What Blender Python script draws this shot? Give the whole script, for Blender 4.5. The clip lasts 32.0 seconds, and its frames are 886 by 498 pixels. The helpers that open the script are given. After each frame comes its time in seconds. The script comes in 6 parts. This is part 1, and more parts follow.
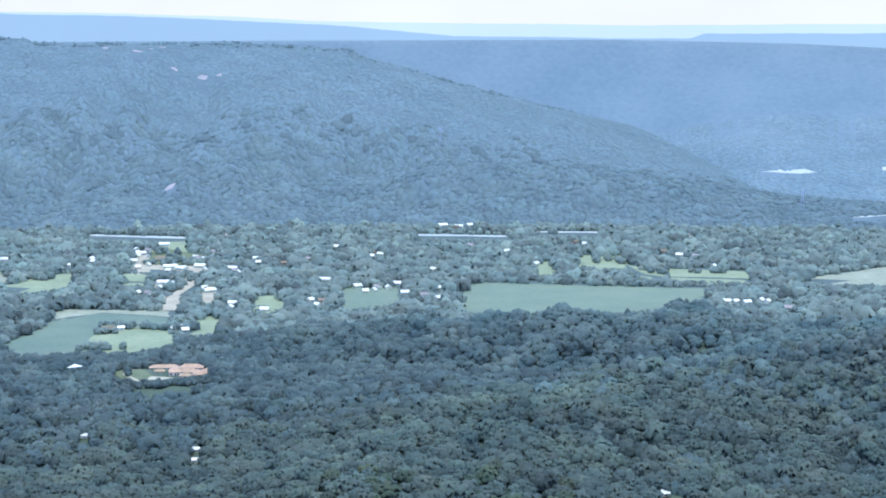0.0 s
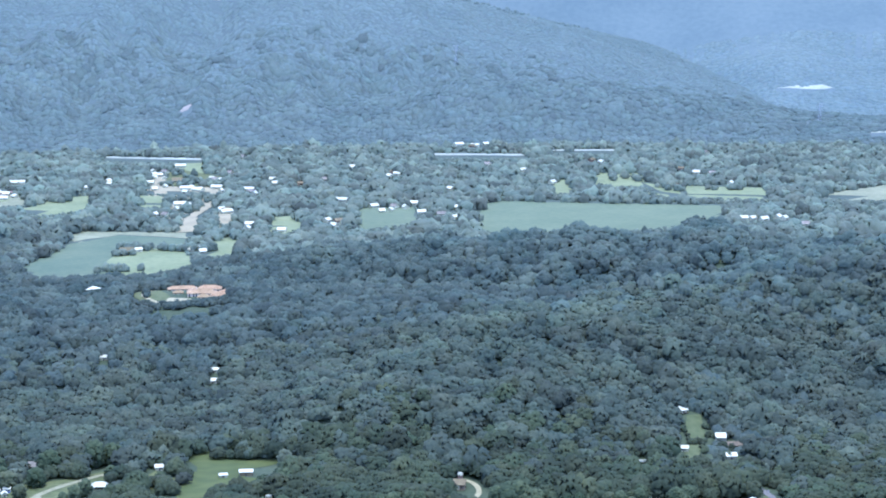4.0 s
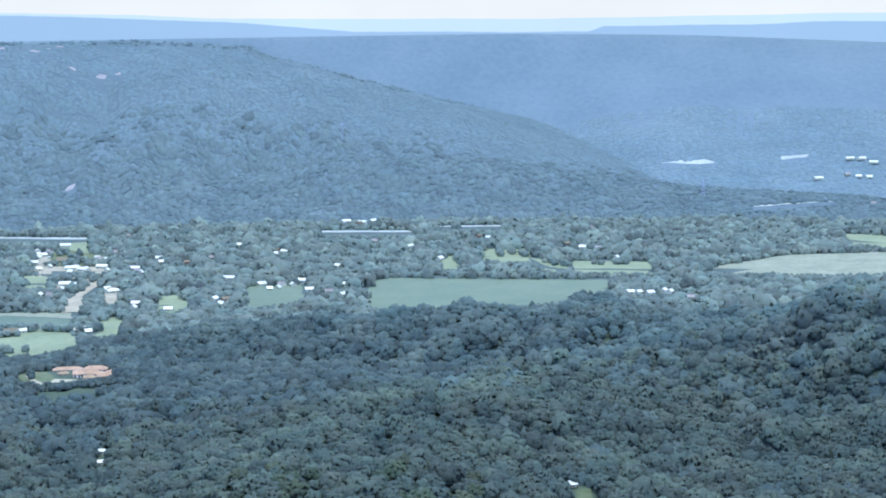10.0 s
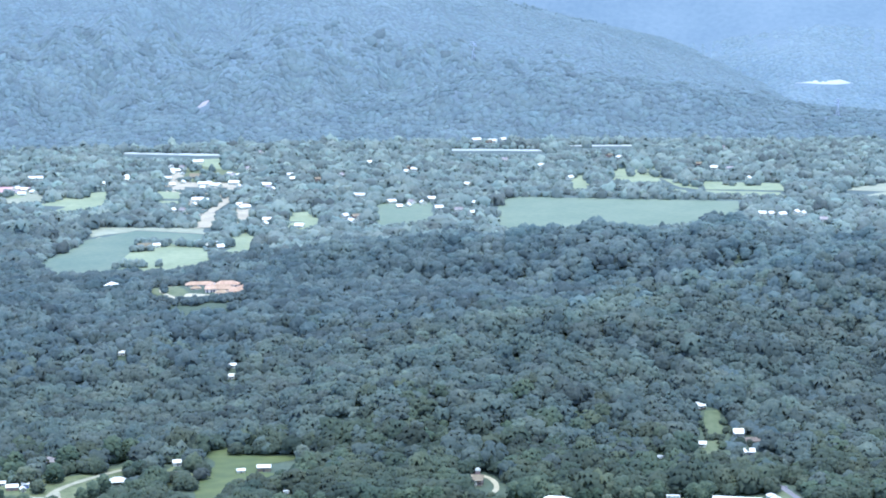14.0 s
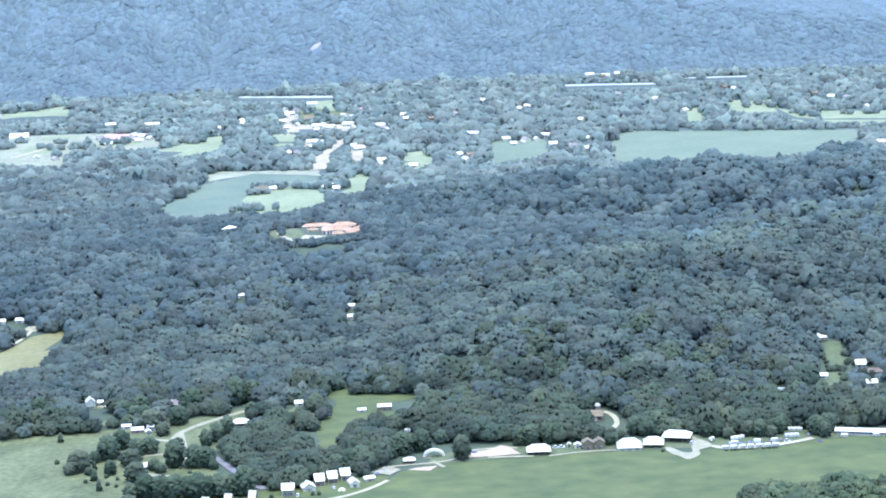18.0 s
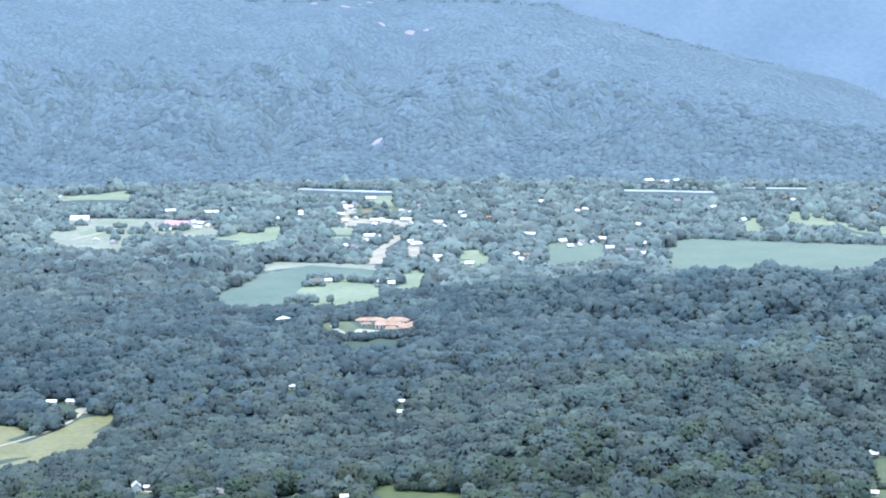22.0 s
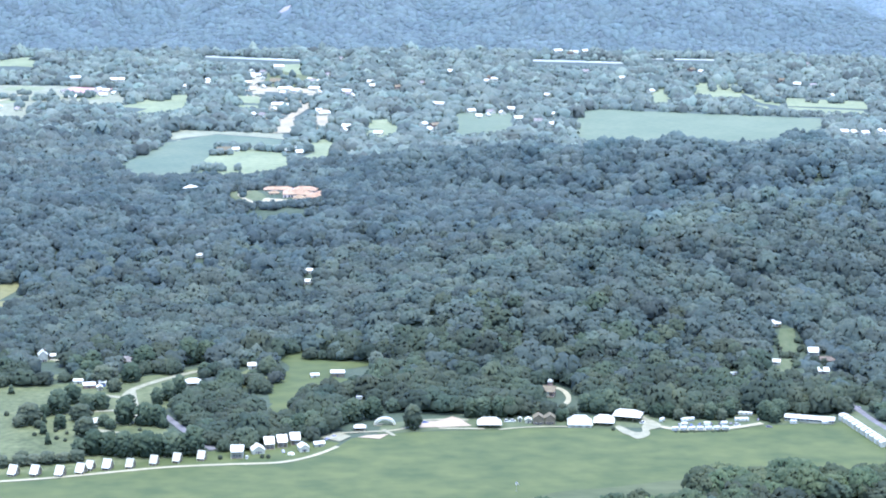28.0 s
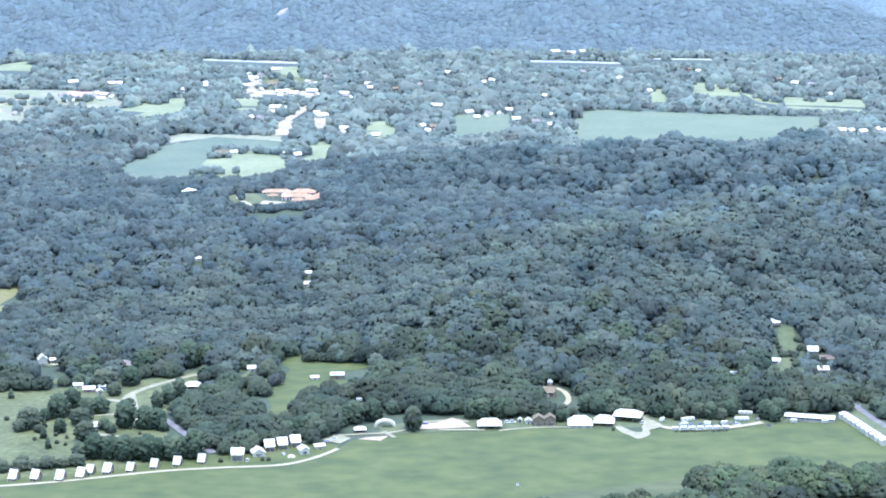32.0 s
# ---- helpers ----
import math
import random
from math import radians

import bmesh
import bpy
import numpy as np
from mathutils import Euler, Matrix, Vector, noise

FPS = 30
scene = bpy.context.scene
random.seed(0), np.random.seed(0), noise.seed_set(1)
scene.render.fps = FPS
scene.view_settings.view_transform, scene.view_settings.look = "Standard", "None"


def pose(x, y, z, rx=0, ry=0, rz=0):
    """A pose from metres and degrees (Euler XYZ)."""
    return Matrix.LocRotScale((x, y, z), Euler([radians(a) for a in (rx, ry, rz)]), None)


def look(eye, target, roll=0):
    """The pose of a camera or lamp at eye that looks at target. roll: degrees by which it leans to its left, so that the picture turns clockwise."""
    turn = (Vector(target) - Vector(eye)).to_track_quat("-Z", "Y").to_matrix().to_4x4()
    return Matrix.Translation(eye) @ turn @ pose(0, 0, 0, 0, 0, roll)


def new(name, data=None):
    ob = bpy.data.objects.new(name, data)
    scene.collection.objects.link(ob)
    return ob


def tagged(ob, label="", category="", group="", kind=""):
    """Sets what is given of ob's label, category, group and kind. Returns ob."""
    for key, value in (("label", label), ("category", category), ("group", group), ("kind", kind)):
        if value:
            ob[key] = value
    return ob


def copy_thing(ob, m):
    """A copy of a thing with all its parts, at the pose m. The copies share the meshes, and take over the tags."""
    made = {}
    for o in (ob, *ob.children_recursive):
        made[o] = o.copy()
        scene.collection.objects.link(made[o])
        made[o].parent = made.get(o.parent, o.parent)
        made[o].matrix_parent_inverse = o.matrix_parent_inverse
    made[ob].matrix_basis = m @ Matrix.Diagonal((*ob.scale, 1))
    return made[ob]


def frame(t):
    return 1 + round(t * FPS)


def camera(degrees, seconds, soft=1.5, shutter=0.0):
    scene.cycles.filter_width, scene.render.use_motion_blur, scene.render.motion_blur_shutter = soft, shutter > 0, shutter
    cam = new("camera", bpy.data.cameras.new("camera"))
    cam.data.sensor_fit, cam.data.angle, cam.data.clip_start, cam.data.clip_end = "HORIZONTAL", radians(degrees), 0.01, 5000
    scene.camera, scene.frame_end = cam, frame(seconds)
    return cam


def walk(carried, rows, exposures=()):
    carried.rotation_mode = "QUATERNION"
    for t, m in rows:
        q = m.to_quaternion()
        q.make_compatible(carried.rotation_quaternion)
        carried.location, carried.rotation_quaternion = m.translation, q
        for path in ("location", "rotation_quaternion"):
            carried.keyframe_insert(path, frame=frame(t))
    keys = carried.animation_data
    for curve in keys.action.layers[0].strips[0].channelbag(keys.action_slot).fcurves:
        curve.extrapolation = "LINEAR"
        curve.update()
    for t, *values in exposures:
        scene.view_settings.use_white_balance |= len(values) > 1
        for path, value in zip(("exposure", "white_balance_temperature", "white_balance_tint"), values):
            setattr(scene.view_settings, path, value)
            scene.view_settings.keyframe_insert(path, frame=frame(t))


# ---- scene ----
# The camera stands on the rim of a bluff 400 m above the valley and only turns.
cam = camera(25.606, 32.0, soft=1.9)
EYE = 400.0
# seconds, yaw, pitch, roll in degrees
ROWS = [
    (0.0, 0.000, -6.712, -0.000),
    (0.5, -1.331, -6.587, -0.103),
    (1.0, -2.047, -6.703, -0.180),
    (1.5, -2.195, -7.137, -0.184),
    (2.0, -1.742, -7.854, -0.235),
    (2.5, -0.895, -8.720, -0.282),
    (4.5, 1.015, -9.083, 0.960),
    (5.0, 1.941, -9.006, 1.331),
    (5.5, 3.007, -9.002, 1.459),
    (6.0, 3.913, -8.902, 1.275),
    (6.5, 4.412, -8.611, 0.974),
    (7.0, 4.307, -8.183, 0.679),
    (7.5, 3.472, -7.802, 0.429),
    (8.0, 2.086, -7.550, 0.477),
    (8.5, 0.421, -7.331, 0.529),
    (9.0, -1.270, -7.098, 0.567),
    (9.5, -2.467, -6.909, 0.617),
    (10.0, -2.923, -6.866, 0.691),
    (10.5, -2.756, -6.975, 0.769),
    (11.0, -2.317, -7.172, 0.875),
    (11.5, -1.806, -7.428, 1.006),
    (12.0, -1.387, -7.750, 1.083),
    (12.5, -1.022, -8.135, 0.917),
    (13.0, -0.575, -8.526, 0.715),
    (13.5, 0.063, -8.923, 0.634),
    (14.0, 0.924, -9.206, 0.647),
    (14.5, 1.767, -9.364, 0.999),
    (16.5, 2.868, -9.789, 2.155),
    (17.0, 3.288, -10.146, 2.159),
    (17.5, 3.690, -10.547, 2.292),
    (18.0, 4.046, -10.955, 2.499),
    (18.5, 4.392, -11.363, 2.751),
    (19.0, 4.713, -11.562, 2.959),
    (19.5, 5.039, -11.478, 2.975),
    (20.0, 5.252, -11.089, 2.907),
    (20.5, 5.354, -10.490, 2.619),
    (21.0, 5.416, -9.775, 2.058),
    (21.5, 5.576, -8.892, 1.177),
    (22.0, 6.022, -8.014, 0.375),
    (22.5, 6.600, -7.289, -0.274),
    (23.0, 7.271, -6.737, -0.688),
    (23.5, 7.644, -6.608, -0.853),
    (24.0, 7.399, -6.850, -0.776),
    (24.5, 6.667, -7.390, -0.767),
    (25.0, 5.765, -7.888, -0.816),
    (25.5, 4.903, -8.403, -0.906),
    (26.0, 4.296, -8.955, -0.969),
    (26.5, 3.910, -9.669, -0.799),
    (28.5, 3.369, -12.253, -0.341),
    (29.0, 3.313, -12.378, -0.410),
    (29.5, 3.247, -12.345, -0.485),
    (30.0, 3.155, -12.270, -0.444),
    (30.5, 3.139, -12.179, -0.385),
    (31.0, 3.195, -12.067, -0.301),
    (31.5, 3.247, -11.933, -0.099),
    (32.0, 3.297, -11.803, 0.043),
]
# seconds, stops, kelvin, tint
EXPOSURES = [(0.0, 1.56, 4740, 29.5), (1.0, 1.48, 4720, 28.5), (2.5, 1.48, 4740, 29.5), (5.0, 1.84, 4780, 31.5), (6.0, 1.99, 4840, 31.5), (8.0, 1.73, 4810, 30.5), (10.0, 1.48, 4730, 28.5), (12.0, 1.6, 4730, 29.5), (13.0, 1.66, 4740, 30.5), (14.0, 1.93, 4780, 31.5), (19.0, 2.08, 4870, 34.5), (21.0, 2.04, 4900, 34.5), (23.0, 1.74, 4830, 30.5), (24.0, 1.6, 4830, 31.0), (25.0, 1.7, 4880, 32.5), (26.0, 1.88, 4880, 32.5), (29.0, 2.16, 4900, 35.5), (32.0, 2.16, 4900, 35.5)]
walk(cam, [(t, pose(0, 0, EYE, 90 + pitch, roll, yaw)) for t, yaw, pitch, roll in ROWS], EXPOSURES)

# ---- light ----
SUN_EL, SUN_AZ = 80.0, 160.0
world = bpy.data.worlds.new("sky")
scene.world = world
world.use_nodes = True
wn, wl = world.node_tree.nodes, world.node_tree.links
sky = wn.new("ShaderNodeTexSky")
sky.sky_type, sky.sun_disc = "NISHITA", False
sky.sun_elevation, sky.sun_rotation = radians(SUN_EL), radians(SUN_AZ)
sky.altitude, sky.air_density, sky.dust_density, sky.ozone_density = 300, 1.0, 1.0, 1.0
background = wn["Background"]
background.inputs["Strength"].default_value = 0.10
# thin white high cloud over the blue of the sky
veil = wn.new("ShaderNodeMix")
veil.data_type, veil.blend_type = "RGBA", "ADD"
veil.inputs["Factor"].default_value = 1.0
veil.inputs["B"].default_value = (2.00, 2.30, 3.15, 1)
wl.new(sky.outputs["Color"], veil.inputs["A"])
wl.new(veil.outputs["Result"], background.inputs["Color"])
sun = new("sun", bpy.data.lights.new("sun", "SUN"))
sun.data.energy, sun.data.angle, sun.data.color = 1.3, radians(50), (1.0, 0.95, 0.62)
sa, se = radians(SUN_AZ), radians(SUN_EL)
sun.matrix_world = look((0, 0, 900), Vector((0, 0, 900)) - Vector((math.sin(sa) * math.cos(se), math.cos(sa) * math.cos(se), math.sin(se))))

# ---- shape of the land ----
def smooth(a, b, v):
    u = np.clip((np.asarray(v, float) - a) / (b - a), 0, 1)
    return u * u * (3 - 2 * u)


def wave(x, y, scale, seed):
    """Cheap rolling noise between about -1 and 1."""
    r = np.random.RandomState(seed)
    total = 0
    for k in range(5):
        a, f, p = r.uniform(0, math.tau), r.uniform(0.7, 1.7) / scale, r.uniform(0, math.tau)
        total = total + np.sin((x * math.cos(a) + y * math.sin(a)) * f * math.tau + p)
    return total / 2.6


def ridge(x, y, line, width, behind=None):
    """Height of a rounded ridge along a line of (azimuth, distance, height); behind: its width on the side away from the overlook."""
    pts = [(d * math.sin(radians(a)), d * math.cos(radians(a)), h) for a, d, h in line]
    best = np.zeros(np.shape(x))
    for (x0, y0, h0), (x1, y1, h1) in zip(pts, pts[1:]):
        u = np.clip(((x - x0) * (x1 - x0) + (y - y0) * (y1 - y0)) / ((x1 - x0) ** 2 + (y1 - y0) ** 2), 0, 1)
        dx, dy = x - x0 - u * (x1 - x0), y - y0 - u * (y1 - y0)
        spread = width if behind is None else np.where(dx * (y0 - y1) + dy * (x1 - x0) > 0, behind, width)
        best = np.maximum(best, (h0 + u * (h1 - h0)) * np.exp(-(dx * dx + dy * dy) / (2 * spread * spread)))
    return best


FAR_CREST = [(-9, 2260, 2), (-3, 2250, 34), (-0.5, 2200, 52), (3.6, 2150, 66), (5.4, 2150, 69), (7.2, 2150, 70), (9.5, 2140, 62), (13, 2150, 50), (24, 2150, 50)]
NEAR_CREST = [(-3.5, 1560, 34), (1.9, 1690, 62), (5.2, 1760, 78), (8.5, 1820, 88), (10.6, 1850, 92), (11.8, 1850, 95), (13, 1850, 105), (14, 1850, 114), (15.7, 1850, 136), (18, 1830, 145), (30, 1830, 150)]
LEFT_HILL = [(-26, 2000, 34), (-20, 1980, 32), (-10, 1980, 34), (-4, 1900, 40), (0, 1820, 46)]


def hill_z(x, y):
    body = (ridge(x, y, FAR_CREST, 80) ** 4 + ridge(x, y, NEAR_CREST, 125, 58) ** 4 + ridge(x, y, LEFT_HILL, 150) ** 4) ** 0.25
    body = body * (1 + 0.10 * wave(x, y, 260, 3)) + 3 * wave(x, y, 130, 5) * smooth(4, 30, body)
    foot = np.interp(x, [-700, -400, -250, -120, -60, 100, 250, 420], [1700, 1650, 1560, 1420, 1350, 1350, 1390, 1370])
    return body * smooth(foot, foot + 170, y)


def bluff_z(y):
    """The long slope that falls from the overlook at the camera's feet to the valley."""
    run = np.maximum(y, 0)
    return 398.4 - 26 * smooth(0, 8, run) - 372.4 * smooth(0, 1, np.minimum(run / 900, 1) ** 0.75)


def ground_z(x, y):
    """Valley floor, wooded hills and the bluff under the camera."""
    x, y = np.asarray(x, float), np.asarray(y, float)
    return np.maximum(hill_z(x, y), np.where(y < 1000, bluff_z(y), 0))


# Skyline of the long mountain, fitted to the camera's view: azimuth in degrees, height of its crest in metres.
CREST_AZ = [-30, -20, -18, -16, -12, -11.7, -8.7, -6.2, -2.75, -2.45, -1.6, -0.1, 1.5, 3.4, 5.4, 6.5, 8.1, 9.5, 12, 20]
CREST_Z = [358, 355, 354, 362, 356, 344, 343, 345, 330, 315, 297, 262, 229, 191, 156, 126, 88, 52, 4, 0]


def mountain_z(x, y):
    d, az = np.hypot(x, y), np.degrees(np.arctan2(x, y))
    top = np.interp(az, CREST_AZ, CREST_Z)
    u = np.clip((d - 3720) / 830, 0, 1)
    body = top * (0.42 * u + 0.58 * smooth(0, 1, u))
    spur = 30 * wave(x * 1.0, y * 0.35, 400, 11) + 11 * wave(x, y * 0.6, 150, 13) + 3.0 * wave(x, y, 60, 15)
    body = body + spur * np.sin(np.pi * u) * np.clip(top / 330, 0, 1)
    knoll = ridge(x, y, [(-4.5, 3990, 44), (-2.4, 4000, 84), (0.3, 4000, 112), (3.6, 4010, 108), (6.9, 4010, 76), (10.2, 4000, 44), (14, 4000, 30)], 120)
    return np.maximum(body, knoll + 5 * wave(x, y, 140, 17) * (1 - smooth(9, 11, az))) - 12 * smooth(4560, 4700, d) - 6 + 6 * u


def upland_z(x, y):
    d, az = np.hypot(x, y), np.degrees(np.arctan2(x, y))
    start = np.interp(az, [-30, 2, 9, 20], [4420, 4380, 4080, 4060])
    u = np.clip((d - start) / (4860 - start), 0, 1)
    swell = np.interp(az, [-30, -18, -4, 5, 10, 16], [344, 344, 348, 350, 342, 318])
    low = ridge(x, y, [(1, 4420, 26), (5, 4390, 18), (8, 4400, 34), (12, 4380, 22), (18, 4400, 40)], 55)
    return -8 + 0.25 * low + (swell + 8) * (0.25 * u + 0.75 * u ** 1.35) + (14 * wave(x, y * 0.5, 620, 23) + 4 * wave(x, y, 300, 27)) * np.sin(np.pi * u)


def land_z(x, y):
    """The highest surface at a place, for things far off."""
    x, y = np.asarray(x, float), np.asarray(y, float)
    d = np.hypot(x, y)
    z = ground_z(x, y)
    z = np.where(d > 3700, np.maximum(z, mountain_z(x, y)), z)
    return np.where(d > 4060, np.maximum(z, upland_z(x, y)), z)


# ---- materials ----
def surface(name, dark, light, grain, patch, rough=0.9, bump=0.0, lift=0.3, island=0.0, each=0.0, metal=0.0, spec=0.25, tree=False, leafy=0.0, streak=1.0):
    """A rough procedural surface: two scales of noise between two colours; grain and patch are sizes in metres."""
    m = bpy.data.materials.new(name)
    m.use_nodes = True
    n, k = m.node_tree.nodes, m.node_tree.links
    b = n["Principled BSDF"]
    b.inputs["Roughness"].default_value, b.inputs["Metallic"].default_value = rough, metal
    b.inputs["Specular IOR Level"].default_value = spec
    co = n.new("ShaderNodeTexCoord").outputs["Object"]
    if streak != 1.0:
        draw_out = n.new("ShaderNodeMapping")
        draw_out.inputs["Scale"].default_value = (1 / streak, 1, 1)
        draw_out.inputs["Rotation"].default_value = (0, 0, radians(-12))
        k.new(co, draw_out.inputs["Vector"])
        co = draw_out.outputs["Vector"]

    def noise_at(size, detail):
        t = n.new("ShaderNodeTexNoise")
        t.inputs["Scale"].default_value, t.inputs["Detail"].default_value = 1.0 / size, detail
        k.new(co, t.inputs["Vector"])
        return t.outputs["Fac"]

    fine, broad = noise_at(grain, 4), noise_at(patch, 2)
    add = n.new("ShaderNodeMath")
    add.operation = "ADD"
    k.new(fine, add.inputs[0])
    k.new(broad, add.inputs[1])
    ramp = n.new("ShaderNodeMapRange")
    ramp.inputs["From Min"].default_value, ramp.inputs["From Max"].default_value = 0.72, 1.28
    k.new(add.outputs[0], ramp.inputs["Value"])
    mix = n.new("ShaderNodeMix")
    mix.data_type = "RGBA"
    mix.inputs["A"].default_value, mix.inputs["B"].default_value = (*dark, 1), (*light, 1)
    k.new(ramp.outputs["Result"], mix.inputs["Factor"])
    colour = mix.outputs["Result"]
    for amount, node, socket in ((island, "ShaderNodeNewGeometry", "Random Per Island"), (each, "ShaderNodeObjectInfo", "Random")):
        if amount:
            rnd = n.new(node).outputs[socket]
            spread = n.new("ShaderNodeMapRange")
            spread.inputs["To Min"].default_value, spread.inputs["To Max"].default_value = 1 - amount, 1 + amount
            k.new(rnd, spread.inputs["Value"])
            hsv = n.new("ShaderNodeHueSaturation")
            k.new(spread.outputs["Result"], hsv.inputs["Value"])
            shift = n.new("ShaderNodeMapRange")
            shift.inputs["To Min"].default_value, shift.inputs["To Max"].default_value = 0.5 + 0.05 * amount, 0.5 - 0.06 * amount
            k.new(rnd, shift.inputs["Value"])
            k.new(shift.outputs["Result"], hsv.inputs["Hue"])
            k.new(colour, hsv.inputs["Color"])
            colour = hsv.outputs["Color"]
    if tree:
        # each tree has its own shade, the ridge shading included, and a slight yellow or blue cast
        own = n.new("ShaderNodeAttribute")
        own.attribute_name = "leaf_tint"
        value = n.new("ShaderNodeMath")
        value.operation = "ADD"
        value.inputs[1].default_value = 1.0
        k.new(own.outputs["Fac"], value.inputs[0])
        many, turn, cast, rich = [n.new("ShaderNodeMath") for _ in range(4)]
        many.operation, turn.operation, cast.operation, rich.operation = "MULTIPLY", "SINE", "MULTIPLY_ADD", "MULTIPLY_ADD"
        many.inputs[1].default_value = 37.0
        cast.inputs[1].default_value, cast.inputs[2].default_value = 0.012, 0.495
        rich.inputs[1].default_value, rich.inputs[2].default_value = 0.25, 1.10
        k.new(own.outputs["Fac"], many.inputs[0])
        k.new(many.outputs[0], turn.inputs[0])
        k.new(turn.outputs[0], cast.inputs[0])
        k.new(own.outputs["Fac"], rich.inputs[0])
        hsv = n.new("ShaderNodeHueSaturation")
        k.new(value.outputs[0], hsv.inputs["Value"])
        k.new(cast.outputs[0], hsv.inputs["Hue"])
        k.new(rich.outputs[0], hsv.inputs["Saturation"])
        k.new(colour, hsv.inputs["Color"])
        colour = hsv.outputs["Color"]
    k.new(colour, b.inputs["Base Color"])
    if leafy:
        # light shines through thin leaves
        through_leaf, blend = n.new("ShaderNodeBsdfTranslucent"), n.new("ShaderNodeMixShader")
        blend.inputs["Fac"].default_value = leafy
        k.new(colour, through_leaf.inputs["Color"])
        k.new(b.outputs["BSDF"], blend.inputs[1])
        k.new(through_leaf.outputs["BSDF"], blend.inputs[2])
        k.new(blend.outputs["Shader"], n["Material Output"].inputs["Surface"])
    if bump:
        rise = n.new("ShaderNodeBump")
        rise.inputs["Strength"].default_value, rise.inputs["Distance"].default_value = bump, lift
        k.new(noise_at(grain, 4), rise.inputs["Height"])
        k.new(rise.outputs["Normal"], b.inputs["Normal"])
    return m


# foliage: greens turn paler and bluer with distance, haze put into the colours
HAZED_HILL_LEAF = surface("hazed_hill_foliage", (0.0504, 0.0743, 0.0634), (0.1078, 0.1330, 0.0952), 2.4, 45, bump=0.3, lift=0.6, island=0.07, tree=True, leafy=0.2, spec=0.1)
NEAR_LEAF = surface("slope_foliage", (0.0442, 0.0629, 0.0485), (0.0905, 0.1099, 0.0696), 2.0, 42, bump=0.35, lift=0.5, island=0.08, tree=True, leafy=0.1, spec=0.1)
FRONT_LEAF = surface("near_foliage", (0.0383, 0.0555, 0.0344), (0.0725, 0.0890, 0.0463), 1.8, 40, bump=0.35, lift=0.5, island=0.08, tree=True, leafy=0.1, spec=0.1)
HAZED_VALLEY_LEAF = surface("hazed_valley_foliage", (0.1250, 0.1665, 0.1242), (0.1804, 0.2129, 0.1441), 2.2, 60, bump=0.15, lift=1.0, island=0.07, tree=True, leafy=0.2, spec=0.1)
# from here on the haze over mountain and upland is mixed into the green
HAZED_FOOT_LEAF = surface("hazed_foothill_foliage", (0.0800, 0.1110, 0.0930), (0.1100, 0.1420, 0.1140), 4, 90, bump=0.2, lift=0.6, island=0.04, tree=True)
HAZED_MOUNTAIN_LEAF = surface("hazed_mountain_foliage", (0.1000, 0.1360, 0.1170), (0.1200, 0.1560, 0.1330), 5, 160, bump=0.1, lift=0.6, island=0.02, tree=True)
HAZED_WOOD_LEAF = surface("hazed_valley_wood_foliage", (0.0719, 0.0989, 0.0800), (0.1311, 0.1564, 0.1060), 2.4, 50, bump=0.2, lift=0.8, island=0.07, tree=True, leafy=0.2, spec=0.1)
HAZED_FAR_LEAF = surface("hazed_upland_foliage", (0.1108, 0.1528, 0.1382), (0.1444, 0.1874, 0.1637), 12, 200, island=0.04, tree=True)
EDGE_LEAF = surface("edge_tree_foliage", (0.0405, 0.0606, 0.0306), (0.0920, 0.1157, 0.0530), 1.2, 9, bump=0.4, lift=0.4, island=0.14, tree=True, leafy=0.1, spec=0.1)
BRIGHT_LEAF = surface("bright_tree_foliage", (0.0458, 0.0647, 0.0348), (0.1068, 0.1215, 0.0603), 1.4, 9, bump=0.4, lift=0.5, island=0.1, each=0.2, leafy=0.1, spec=0.1)
LONE_LEAF = surface("lone_tree_foliage", (0.0365, 0.0587, 0.0319), (0.0762, 0.0994, 0.0452), 1.4, 9, bump=0.4, lift=0.5, island=0.12, each=0.22, leafy=0.1, spec=0.1)
BARK = surface("bark", (0.06, 0.05, 0.04), (0.13, 0.11, 0.09), 0.3, 2, bump=0.5, lift=0.05)
# ground
FOREST_FLOOR = surface("forest_floor", (0.044, 0.066, 0.030), (0.074, 0.094, 0.046), 4, 60, bump=0.3)
VALLEY_FLOOR = surface("rough_grass", (0.070, 0.092, 0.032), (0.120, 0.138, 0.054), 6, 90, bump=0.2)
# pale bluish cover: the mountain's haze is put into its colour
HAZED_MOUNTAIN_FLOOR = surface("hazed_mountain_cover", (0.086, 0.117, 0.101), (0.110, 0.143, 0.122), 9, 110, bump=0.4, lift=3)
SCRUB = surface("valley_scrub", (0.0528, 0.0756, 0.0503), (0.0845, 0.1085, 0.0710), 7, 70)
# bluer still, with the haze over the far upland in the colour
HAZED_FAR_FLOOR = surface("hazed_far_cover", (0.1029, 0.1436, 0.1333), (0.1326, 0.1731, 0.1548), 14, 200, bump=0.25, lift=4)
VALLEY_PASTURE = surface("valley_pasture", (0.1500, 0.1820, 0.0780), (0.2220, 0.2520, 0.1100), 8, 60)
TURF = surface("mown_turf", (0.0556, 0.0780, 0.0195), (0.0983, 0.1164, 0.0289), 13, 30, bump=0.0, streak=1.35)
DRY_TURF = surface("dry_mown_turf", (0.0660, 0.0820, 0.0260), (0.0980, 0.1120, 0.0400), 6, 24, streak=2.6)
PASTURE = surface("pasture_grass", (0.0613, 0.0779, 0.0229), (0.1421, 0.1577, 0.0542), 5, 40, bump=0.2)
HAY = surface("dry_hay_grass", (0.1300, 0.1302, 0.0381), (0.1980, 0.1897, 0.0626), 6, 50)
